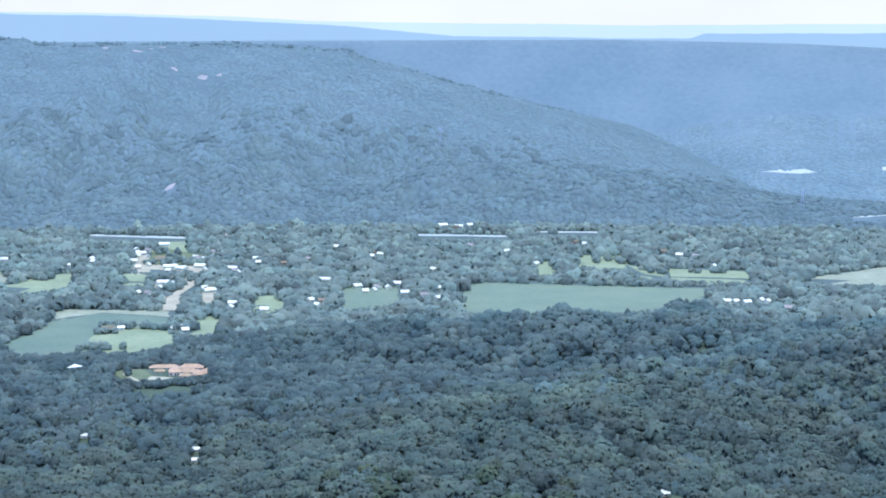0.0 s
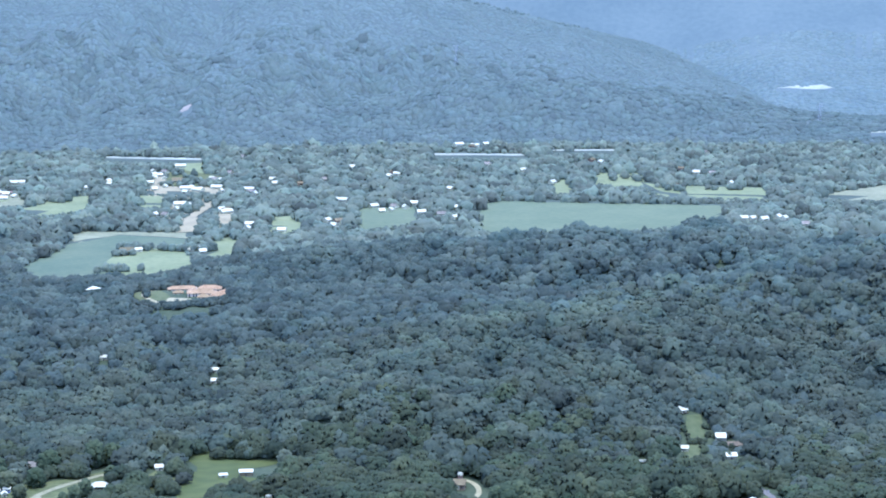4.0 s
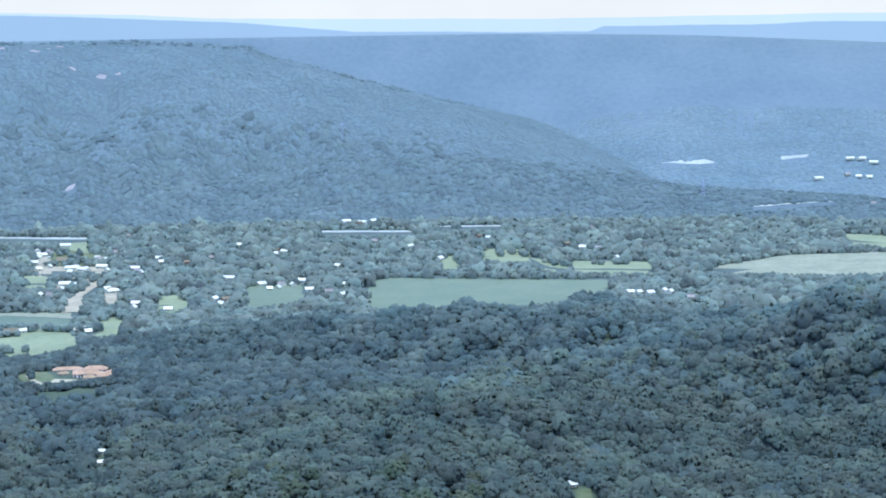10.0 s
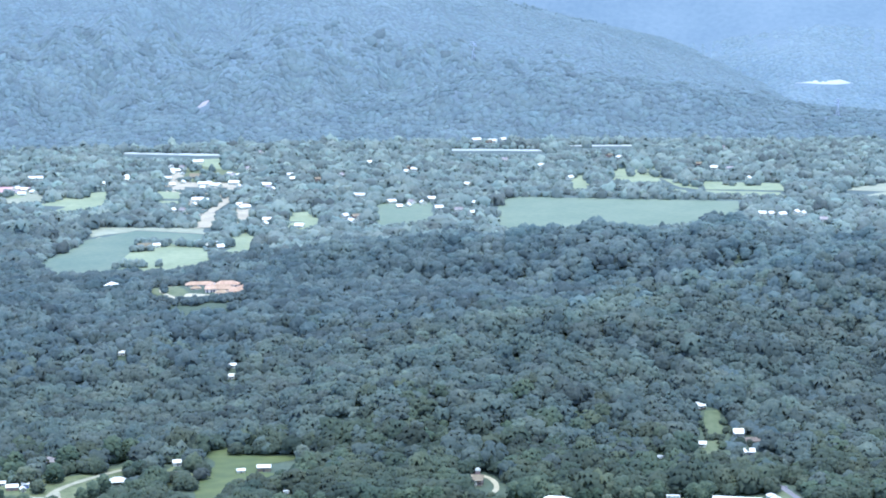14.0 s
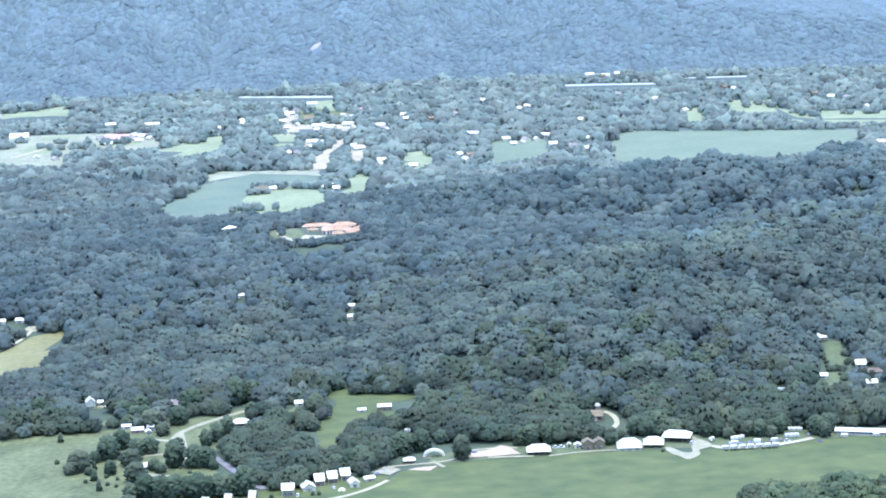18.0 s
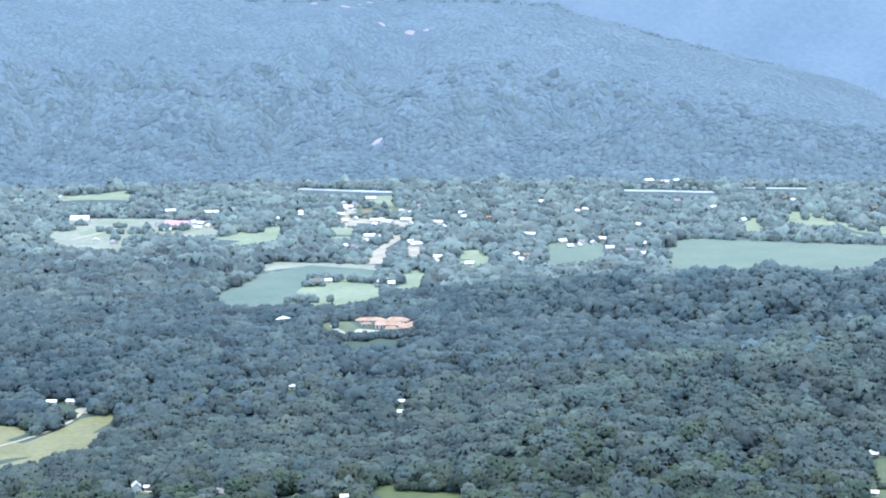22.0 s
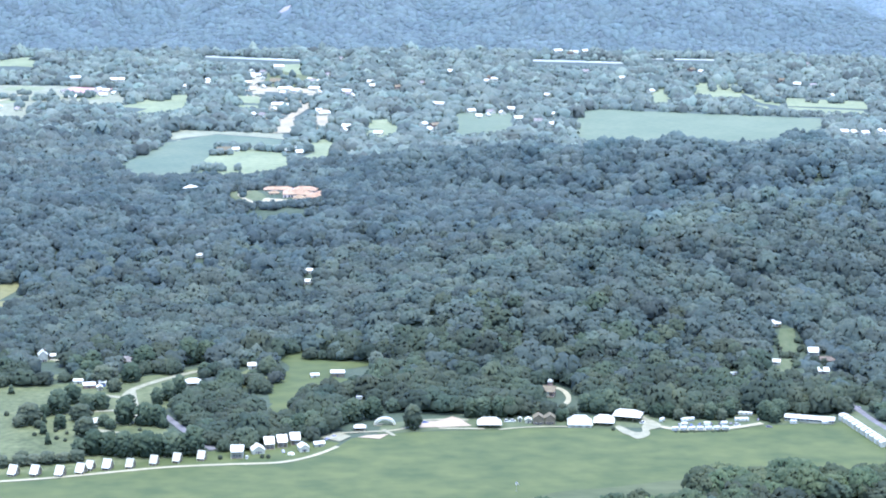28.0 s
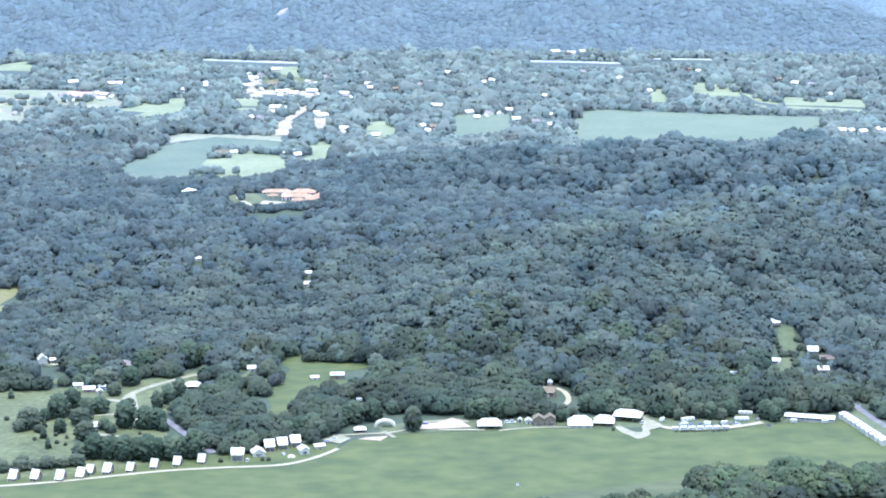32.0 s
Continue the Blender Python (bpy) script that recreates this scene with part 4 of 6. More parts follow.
def window_on(parent, x, y, z, w, h, facing):
    """A window set on a wall that faces along -y ('front') or +x / -x ('end')."""
    if facing == "front":
        frame_bm = boxed(x - w / 2, x + w / 2, y - 0.07, y + 0.05, z, z + h)
        pane_bm = boxed(x - w / 2 + 0.1, x + w / 2 - 0.1, y - 0.10, y - 0.05, z + 0.1, z + h - 0.1)
    else:
        s = 1 if facing == "right" else -1
        frame_bm = boxed(x - 0.06, x + 0.06, y - w / 2, y + w / 2, z, z + h)
        pane_bm = boxed(x + s * 0.05, x + s * 0.09, y - w / 2 + 0.1, y + w / 2 - 0.1, z + 0.1, z + h - 0.1)
    w_ob = part("window", frame_bm, TRIM, parent)
    part("pane", pane_bm, GLASS, w_ob, "dark window glass")


def gable_house(name, label, category, length, width, height, rise, wall, roof, over=0.5, windows=2, door=True, chimney=False, porch=0.0, group="", end_gable=False):
    """A house whose ridge runs along x, its front towards -y; with end_gable the ridge runs along y."""
    root = thing(name, label, category, group)
    holder = root
    hw, hl = width / 2, length / 2
    outline = [(-hw, 0), (hw, 0), (hw, height), (0, height + rise), (-hw, height)]
    slope = math.hypot(hw, rise)
    dx, dz = hw / slope, rise / slope
    low = (hw + over * dx, height - over * dz)
    shell = [(-low[0], low[1]), (0, height + rise), (low[0], low[1]), (low[0], low[1] + 0.24), (0, height + rise + 0.26), (-low[0], low[1] + 0.24)]
    wall_bm, roof_bm = prism(outline, -hl, hl), prism(shell, -hl - over, hl + over)
    if not end_gable:
        for bm in (wall_bm, roof_bm):
            bmesh.ops.rotate(bm, verts=bm.verts[:], matrix=Matrix.Rotation(radians(90), 3, "Z"))
    part("wall", wall_bm, wall, holder)
    top = part("roof", roof_bm, roof, holder)
    front, reach = (-hl, hw) if end_gable else (-hw, hl)
    ridge_cap = boxed(-0.15, 0.15, -hl - over, hl + over, height + rise + 0.2, height + rise + 0.34) if end_gable else boxed(-hl - over, hl + over, -0.15, 0.15, height + rise + 0.2, height + rise + 0.34)
    part("ridge_cap", ridge_cap, roof, top)
    if door:
        d_ob = part("door", boxed(-0.5, 0.5, front - 0.08, front + 0.04, 0.1, 2.15), DARK_TRIM, holder, "dark front door")
        part("door_handle", boxed(0.32, 0.42, front - 0.14, front - 0.07, 1.0, 1.08), STEEL, d_ob)
    for k in range(windows):
        x = (k + 1) / (windows + 1) * 2 * reach - reach
        if abs(x) < 1.0:
            x += 1.6
        window_on(holder, x, front, 1.0, 1.2, 1.2, "front")
    side = hw if end_gable else hl
    window_on(holder, side, 0.6, 1.0, 1.1, 1.2, "right")
    window_on(holder, -side, -0.4, 1.0, 1.1, 1.2, "left")
    if chimney:
        part("chimney", boxed(reach * 0.35, reach * 0.35 + 0.8, 0.3, 1.1, height, height + rise + 1.0), BRICK_WALL, holder)
    if porch:
        lid = prism([(front - porch, height - 0.55), (front, height - 0.15), (front, height + 0.02), (front - porch, height - 0.4)], -reach, reach)
        bmesh.ops.rotate(lid, verts=lid.verts[:], matrix=Matrix(((0, 1, 0), (1, 0, 0), (0, 0, 1))))
        bmesh.ops.recalc_face_normals(lid, faces=lid.faces[:])
        part("porch_roof", lid, roof, holder)
        part("deck", boxed(-reach, reach, front - porch, front, 0.0, 0.35), BROWN_WALL, holder, "brown boarded deck")
        for x in (-reach + 0.15, 0, reach - 0.15):
            part("post", boxed(x - 0.08, x + 0.08, front - porch + 0.08, front - porch + 0.24, 0.35, height - 0.5), TRIM, holder)
    return root


def pavilion(label, length, width, height, rise, roof, posts=4, name="pavilion", closed=False):
    """A hipped roof over a slab, on posts and open all round, or with closed white walls."""
    root = thing(name, label, name)
    bm = bmesh.new()
    o = 0.6
    hx, hy = length / 2 + o, width / 2 + o
    ridge_half = max(0.3, hx - 0.62 * hy)
    lo = [bm.verts.new(p) for p in ((-hx, -hy, height), (hx, -hy, height), (hx, hy, height), (-hx, hy, height))]
    hi = [bm.verts.new((-ridge_half, 0, height + rise)), bm.verts.new((ridge_half, 0, height + rise))]
    for f in ((lo[0], lo[1], hi[1], hi[0]), (lo[2], lo[3], hi[0], hi[1]), (lo[1], lo[2], hi[1]), (lo[3], lo[0], hi[0]), tuple(lo[::-1])):
        bm.faces.new(f)
    box(bm, -hx, hx, -hy, hy, height - 0.3, height - 0.02)
    roof_ob = part("roof", bm, roof, root)
    part("ridge_cap", boxed(-ridge_half, ridge_half, -0.14, 0.14, height + rise - 0.06, height + rise + 0.1), roof, roof_ob)
    if closed:
        for y in (-width / 2, width / 2 - 0.16):
            part("wall", boxed(-length / 2, length / 2, y, y + 0.16, -0.1, height - 0.28), WHITE_WALL, root, "white metal wall")
        for x in (-length / 2, length / 2 - 0.16):
            part("side_wall", boxed(x, x + 0.16, -width / 2 + 0.16, width / 2 - 0.16, -0.1, height - 0.28), WHITE_WALL, root)
        for k in range(3):
            x = (k - 1) * length / 3.2
            part("roller_door", boxed(x - 1.5, x + 1.5, -width / 2 - 0.07, -width / 2 + 0.04, 0.05, height - 0.4), GREY_WALL, root)
        return root
    part("slab", boxed(-length / 2, length / 2, -width / 2, width / 2, 0, 0.22), CONCRETE, root, "pale concrete slab")
    for k in range(posts):
        x = -length / 2 + 0.2 + k * (length - 0.4) / (posts - 1)
        for y in (-width / 2 + 0.2, width / 2 - 0.2):
            part("post", boxed(x - 0.11, x + 0.11, y - 0.11, y + 0.11, 0.2, height - 0.25), BROWN_WALL, root)
    part("back_wall", boxed(-length / 2, length / 2, width / 2 - 0.5, width / 2 - 0.36, 0.22, height - 0.3), BROWN_WALL, root)
    for x in (-length / 4, length / 4):
        part("table", boxed(x - 1.0, x + 1.0, -0.45, 0.45, 0.2, 0.95), BROWN_WALL, root)
    return root


def camper(label, length=7.5, paint=None):
    """A white travel trailer standing along x."""
    root = thing("camper_trailer", label, "camper trailer", "trailers beside the landing field")
    paint = paint or PAINTS[0]
    part("body", boxed(-length / 2, length / 2, -1.2, 1.2, 0.55, 3.0, bevel=0.42), paint, root, smooth_faces=False)
    part("stripe", boxed(-length / 2 + 0.3, length / 2 - 0.3, -1.225, -1.19, 1.1, 1.35), GREY_WALL, root, "grey side stripe")
    for x in (-length * 0.28, length * 0.08):
        w_ob = part("window", boxed(x - 0.6, x + 0.6, -1.24, -1.18, 1.6, 2.3), TRIM, root)
        part("pane", boxed(x - 0.52, x + 0.52, -1.26, -1.22, 1.67, 2.23), GLASS, w_ob)
    part("door", boxed(length * 0.28, length * 0.28 + 0.75, -1.24, -1.18, 0.7, 2.6), GREY_WALL, root)
    part("roof_unit", boxed(-0.5, 0.5, -0.4, 0.4, 3.0, 3.3, bevel=0.08), TRIM, root)
    for x in (-0.5, 0.45):
        for y in (-1.1, 1.1):
            part("wheel", rod(bmesh.new(), (x, y - 0.12, 0.36), (x, y + 0.12, 0.36), 0.36, sides=12), RUBBER, root)
    part("hitch", rod(bmesh.new(), (length / 2 - 0.2, 0, 0.55), (length / 2 + 1.1, 0, 0.5), 0.08), STEEL, root)
    part("jack", rod(bmesh.new(), (length / 2 + 0.8, 0, 0.0), (length / 2 + 0.8, 0, 0.7), 0.05), STEEL, root)
    return root


def car(label, paint, tall=False):
    """A parked car along x."""
    root = thing("car", label, "car", "parked cars")
    h = 1.95 if tall else 1.45
    part("body", boxed(-2.2, 2.2, -0.9, 0.9, 0.32, 1.0, bevel=0.14), paint, root)
    cab = prism([(-1.9 if tall else -1.5, 0.95), (1.1, 0.95), (0.6, h), (-1.75 if tall else -1.0, h)], -0.78, 0.78)
    cabin = part("cabin", cab, GLASS, root, "dark glazed cabin")
    part("roof", boxed(-1.7 if tall else -0.95, 0.55, -0.76, 0.76, h - 0.02, h + 0.05), paint, cabin)
    for x in (-1.35, 1.35):
        for y in (-0.82, 0.82):
            tyre = part("wheel", rod(bmesh.new(), (x, y - 0.1, 0.33), (x, y + 0.1, 0.33), 0.33, sides=12), RUBBER, root)
            part("rim", rod(bmesh.new(), (x, y - 0.115, 0.33), (x, y + 0.115, 0.33), 0.19, sides=8), STEEL, tyre)
    for y in (-0.6, 0.6):
        part("headlight", boxed(2.16, 2.23, y - 0.18, y + 0.18, 0.62, 0.8), TRIM, root)
        part("tail_light", boxed(-2.23, -2.16, y - 0.18, y + 0.18, 0.65, 0.82), RED_ROOF, root)
    return root


def lone_tree(kind, seed, name="broadleaf_tree", leaf=None):
    """A tree with a tapered trunk, limbs and a dense ragged crown of many leafy clumps; about 10 m high."""
    rng = np.random.RandomState(seed)
    root = thing(name, "", "tree", "trees round the landing field")
    wide, low, high = {"oak": (9.6, 0.9, 8.9), "tall": (7.4, 0.9, 9.6), "cedar": (5.0, 0.5, 9.8)}[kind]
    bm = bmesh.new()
    rod(bm, (0, 0, -0.3), (0.1, 0, 3.2), 0.34, 0.24, 7)
    rod(bm, (0.1, 0, 3.1), (0.0, 0.1, high * 0.8), 0.24, 0.08, 6)
    for k in range(7):
        a, z0 = k * 2.4 + rng.uniform(0, 0.6), rng.uniform(1.8, 4.6)
        reach = wide * rng.uniform(0.2, 0.3) if kind != "cedar" else rng.uniform(0.7, 1.1)
        rod(bm, (0.05, 0, z0), (reach * math.cos(a), reach * math.sin(a), z0 + rng.uniform(1.0, 2.2)), 0.13, 0.04, 5)
    part("trunk", bm, BARK, root, "grey-brown trunk with limbs")
    n = 110
    verts, faces, base = [], [], 0
    for k in range(n):
        u = (k + 0.5) / n
        if kind == "cedar":
            girth = 0.97 * (1 - u) ** 0.75 + 0.03
        elif kind == "tall":
            girth = math.sqrt(max(0.03, 1 - abs(1.75 * u - 0.72) ** 2.6))
        else:
            girth = math.sqrt(max(0.03, 1 - abs(1.6 * u - 0.6) ** 2.2))
        a = k * 2.39996 + rng.uniform(-0.5, 0.5)
        r = wide / 2 * girth * math.sqrt(rng.uniform(0.25, 1.0)) * rng.uniform(0.86, 1.04)
        size = rng.uniform(0.6, 1.25) * (0.75 if kind == "cedar" else 1.0)
        v, f = lobe_mesh(rng, 0, -2, 0.32)
        verts.append(v * rng.uniform(0.75, 1.3, 3) * (size, size, size * 0.8) + (r * math.cos(a), r * math.sin(a), low + (high - low) * u))
        faces.append(f + base)
        base += len(v)
    v, f = lobe_mesh(rng, 1, -2, 0.1)
    verts.append(v * (wide * 0.37, wide * 0.37, (high - low) * 0.40) * (0.7 if kind == "cedar" else 1.0, 0.7 if kind == "cedar" else 1.0, 1.0) + (0, 0, low + (high - low) * (0.40 if kind == "cedar" else 0.47)))
    faces.append(f + base)
    me = mesh_from("crown", np.concatenate(verts), np.concatenate(faces), leaf or LONE_LEAF)
    out = np.concatenate(verts) - (0, 0, low + (high - low) * 0.4)
    soften(me, out / (np.linalg.norm(out, axis=1, keepdims=True) + 1e-6), 0.6, 0.1)
    ob = new("crown", me)
    ob.parent = root
    root["spread"] = wide
    return root


def pylon(label, height=38):
    """A lattice power mast."""
    root = thing("power_pylon", label, "pylon")
    legs = bmesh.new()
    w = 3.2
    for sx in (-1, 1):
        for sy in (-1, 1):
            part("leg", rod(bmesh.new(), (sx * w, sy * w, -0.5), (sx * 0.4, sy * 0.4, height), 0.22, 0.12, 4), STEEL, root)
    for k in range(7):
        z0, z1 = height * k / 7, height * (k + 1) / 7
        a, b = w + (0.4 - w) * k / 7, w + (0.4 - w) * (k + 1) / 7
        for sx, sy, tx, ty in ((-1, -1, 1, -1), (1, -1, 1, 1), (1, 1, -1, 1), (-1, 1, -1, -1)):
            rod(legs, (sx * a, sy * a, z0), (tx * b, ty * b, z1), 0.1, sides=4)
    part("lattice", legs, STEEL, root)
    for z, r in ((height * 0.72, 7), (height * 0.84, 6), (height * 0.95, 5)):
        part("cross_arm", boxed(-r, r, -0.3, 0.3, z - 0.3, z + 0.3), STEEL, root)
    return root

# ---- cabins along the field ----
CABIN_GROUP = "cabins along the landing field"
cabin_a = put(gable_house("cabin", "small white cabin with a steep white metal roof beside the path", "cabin", 5.0, 6.2, 2.6, 4.2, BROWN_WALL, WHITE_ROOF, over=0.4, windows=2, porch=1.8, group=CABIN_GROUP), -343, 1175, -14)
cabin_b = put(gable_house("cabin", "small grey cabin with a steep weathered roof beside the path", "cabin", 4.6, 5.8, 2.4, 3.8, BROWN_WALL, PALE_ROOF, over=0.35, windows=1, porch=1.6, group=CABIN_GROUP), -272, 1196, -10)
for x, y, a in ((-358, 1168, -15), (-374, 1164, -15), (-390, 1160, -15), (-329, 1176, -14), (-313, 1176, -12), (-301, 1182, -13), (-286, 1192, -12)):
    again(cabin_a, x, y, a)
again(cabin_b, -297, 1190, -12, "small grey cabin standing close behind a white one")
for x, y, a in ((-258, 1204, -9), (-244, 1210, -9)):
    again(cabin_b, x, y, a)
again(cabin_b, -229, 1216, -6, "small weathered grey cabin under the trees")
put(gable_house("lodge", "two-storey white lodge with stacked white roofs", "lodge", 8, 9, 5.4, 2.0, GREY_WALL, WHITE_ROOF, windows=3, porch=3.0, chimney=True), -207, 1226, 6)
put(gable_house("cottage", "low white cottage with a broad pale roof", "cottage", 9, 8.5, 3.0, 2.6, WHITE_WALL, WHITE_ROOF, windows=2, end_gable=True), -195, 1234, 20)
rowhouse = put(gable_house("rental_house", "narrow house with a steep white metal roof", "house", 6.4, 9.5, 4.4, 3.0, BROWN_WALL, WHITE_ROOF, over=0.4, windows=2, porch=1.6, group="row of narrow houses"), -189, 1246, 14)
again(rowhouse, -181, 1251, 14)
again(rowhouse, -173, 1257, 14)
put(gable_house("cottage", "small white cottage by the bend of the path", "cottage", 7.5, 6.2, 3.4, 1.8, WHITE_WALL, WHITE_ROOF, windows=2, end_gable=True), -165, 1240, 22)
put(gable_house("shed", "low grey shed with a pale roof", "shed", 7, 5, 2.4, 1.0, GREY_WALL, WHITE_ROOF, windows=1), -156, 1251, 25)
put(pavilion("small open shelter with a pale hipped roof beside the sand court", 7.5, 5.5, 2.8, 1.6, WHITE_ROOF, 3, "shelter"), -132, 1289, 8)


def dome_tent(label, r):
    root = thing("tent", label, "tent")
    bm = bmesh.new()
    bmesh.ops.create_uvsphere(bm, u_segments=16, v_segments=10, radius=r)
    bmesh.ops.delete(bm, geom=[v for v in bm.verts if v.co.z < -0.05], context="VERTS")
    for v in bm.verts:
        v.co.z *= 0.72
    part("canvas", bm, TRIM, root, "white taut canvas", True)
    part("flap", boxed(-0.5, 0.5, -r * 0.98, -r * 0.9, 0, 1.3), GREY_WALL, root)
    return root


put(dome_tent("small white dome tent on the grass", 2.6), -172, 1231, 0)


def arch_canopy(label, width, depth):
    """A white arch of fabric over a paved half-round, open to the front."""
    root = thing("arch_canopy", label, "canopy")
    n = 16
    out = [(width / 2 * math.cos(math.pi * k / n), 0.3 + 5.2 * math.sin(math.pi * k / n)) for k in range(n + 1)]
    inn = [((width / 2 - 1.5) * math.cos(math.pi * k / n), 0.2 + 3.9 * math.sin(math.pi * k / n)) for k in range(n + 1)]
    part("arch", prism(out + inn[::-1], -depth / 2, depth / 2), WHITE_ROOF, root, "white curved arch")
    part("floor", boxed(-width / 2, width / 2, -depth / 2 - 1, depth / 2 + 1, 0, 0.25), CONCRETE, root)
    for s in (-1, 1):
        part("footing", boxed(s * (width / 2 - 0.7) - 0.9, s * (width / 2 - 0.7) + 0.9, -depth / 2 - 0.2, depth / 2 + 0.2, 0.2, 0.8), CONCRETE, root)
    return root


put(arch_canopy("white arched canopy at the edge of the woods", 15, 4), -116, 1303, 5)

# ---- hangars and clubhouses ----
put(pavilion("open pavilion with a broad white hipped roof", 16, 11, 3.2, 3.8, WHITE_ROOF, 5), -43, 1305, 4)
club = put(gable_house("clubhouse", "brown clubhouse with a grey shingled gable", "clubhouse", 7, 7.2, 5.2, 2.2, BROWN_WALL, BROWN_ROOF, windows=3, end_gable=True, group="pair of clubhouses"), -9, 1314, 4)
again(club, -1, 1315, 4, "weathered brown clubhouse with a tall grey gable")
put(gable_house("shed", "small white shed between parked vans", "shed", 3.6, 4.6, 2.8, 1.2, WHITE_WALL, WHITE_ROOF, windows=1, end_gable=True), -16, 1316, 2)
put(gable_house("shed", "tiny white hut on the lawn", "shed", 2.6, 2.6, 2.6, 1.0, WHITE_WALL, WHITE_ROOF, windows=0, end_gable=True), -22, 1318, 2)
put(pavilion("long white metal hangar with a broad hipped roof", 16.5, 14, 2.3, 5.0, WHITE_ROOF, 4, "hangar", True), 20, 1314, 2)
put(pavilion("white-roofed hangar with its long front standing open", 13.5, 12, 3.1, 4.0, WHITE_ROOF, 4, "hangar"), 37, 1317, -4)
put(pavilion("large white hipped hangar, open and dark inside", 19, 13, 4.4, 3.4, WHITE_ROOF, 5, "hangar"), 54, 1329, -12)
def bunkhouse(label, length=34.0, width=7.0):
    """A long low building: white lower wall, a dark band of windows and a thin flat roof with deep eaves."""
    root = thing("bunkhouse", label, "bunkhouse")
    hx, hy = length / 2, width / 2
    part("wall", boxed(-hx, hx, -hy, hy, -0.2, 1.3), WHITE_WALL, root, "white boarded lower wall")
    part("core", boxed(-hx + 0.1, hx - 0.1, -hy + 0.12, hy - 0.12, 1.3, 2.9), DARK_TRIM, root, "dark wall behind the windows")
    for k in range(11):
        x = -hx + 1.6 + k * (length - 3.2) / 10
        part("post", boxed(x - 0.12, x + 0.12, -hy - 0.02, -hy + 0.2, 1.3, 2.9), TRIM, root, "white post")
        if k < 10:
            w_ob = part("window", boxed(x + 0.5, x + length / 12 - 0.2, -hy + 0.06, -hy + 0.16, 1.45, 2.6), TRIM, root)
            part("pane", boxed(x + 0.62, x + length / 12 - 0.32, -hy + 0.03, -hy + 0.10, 1.55, 2.5), GLASS, w_ob)
    bm = prism([(-hy - 1.1, 2.9), (hy + 0.5, 3.3), (hy + 0.5, 3.55), (-hy - 1.1, 3.15)], -hx - 0.6, hx + 0.6)
    bmesh.ops.rotate(bm, verts=bm.verts[:], matrix=Matrix(((0, 1, 0), (1, 0, 0), (0, 0, 1))))
    bmesh.ops.recalc_face_normals(bm, faces=bm.faces[:])
    part("roof", bm, WHITE_ROOF, root, "thin white metal roof")
    part("deck", boxed(-hx, hx, -hy - 1.6, -hy, -0.1, 0.3), CONCRETE, root, "pale concrete deck")
    return root


# long low building and the row of white units on the field's edge
put(bunkhouse("long low white bunkhouse with a thin roof and dark windows"), 182, 1335, -11)
unit = put(gable_house("storage_unit", "narrow white unit in a row facing the field", "storage unit", 4.6, 6.6, 3.8, 1.0, WHITE_WALL, WHITE_ROOF, over=0.25, windows=1, group="row of white units"), 207, 1340, 105)
for k in range(1, 10):
    again(unit, 207 + 2.05 * k, 1340 - 6.7 * k, 105 + (k % 3 - 1) * 2)
van = put(camper("white travel trailer parked on gravel", 4.7), 86, 1305, 6)
for k in range(1, 7):
    again(van, 86 + 5.8 * k, 1305 + 0.75 * k, (4, 16, -2, 9, 20, 3)[k - 1])
for x, y, a in ((170, 1328, 0), (192, 1328, 2)):
    again(van, x, y, a)
big_van = put(camper("long white motor home beside the woods", 10), 134, 1331, 8)
again(big_van, 138, 1346, -4)
again(big_van, 96, 1328, 24, "white travel trailer under small trees")
for x, y, a in ((93, 1316, 10), (109, 1319, 170), (121, 1321, 20)):
    again(van, x, y, a)
again(van, 78, 1326, 60, "white travel trailer under small trees")
car_kinds = [car(f"{n} parked near the hangars", PAINTS[k], k == 0) for k, n in enumerate(("white van", "silver car", "blue car", "dark car", "grey car"))]
first = [(-31, 1317, 10), (-148, 1272, 60), (98, 1318, 80), (112, 1322, 85), (152, 1318, 0)]
for ob, (x, y, a) in zip(car_kinds, first):
    put(ob, x, y, a)
for k, (x, y, a) in enumerate(((-27, 1318, 12), (90, 1318, 95), (104, 1320, 80), (118, 1322, 88), (126, 1324, 70), (130, 1321, 20), (-152, 1266, 40), (-88, 1309, 10), (-100, 1310, 5), (222, 1372, 100), (-200, 1221, 90), (-178, 1236, 110), (-334, 1383, 15), (-392, 1455, 30), (146, 1335, 80), (64, 1321, 40))):
    again(car_kinds[k % 5], x, y, a)

# ---- houses about the pasture and the wooded slope ----
put(gable_house("farmhouse", "white two-storey farmhouse with a grey roof", "house", 8, 7, 5.6, 3.0, WHITE_WALL, PALE_ROOF, windows=3, chimney=True, end_gable=True), -397, 1451, 20)
put(gable_house("shed", "white outbuilding beside the farmhouse", "shed", 4, 4, 2.8, 1.2, WHITE_WALL, WHITE_ROOF, windows=1), -391, 1459, 10)
put(gable_house("barn", "low barn with a white roof and red sides", "barn", 8.4, 6, 3.0, 1.4, BRICK_WALL, WHITE_ROOF, windows=2), -343, 1379, 10)
put(gable_house("shed", "low white-roofed shed on the pasture's edge", "shed", 6.6, 4.5, 2.6, 1.0, WHITE_WALL, WHITE_ROOF, windows=1), -354, 1390, 8)
put(gable_house("shed", "small white shed beside the barn", "shed", 4.4, 4, 2.8, 1.2, WHITE_WALL, WHITE_ROOF, windows=1, end_gable=True), -334, 1374, 20)
put(gable_house("shed", "white shed behind the barn", "shed", 5, 4, 2.6, 1.0, WHITE_WALL, WHITE_ROOF, windows=1), -335, 1387, 5)
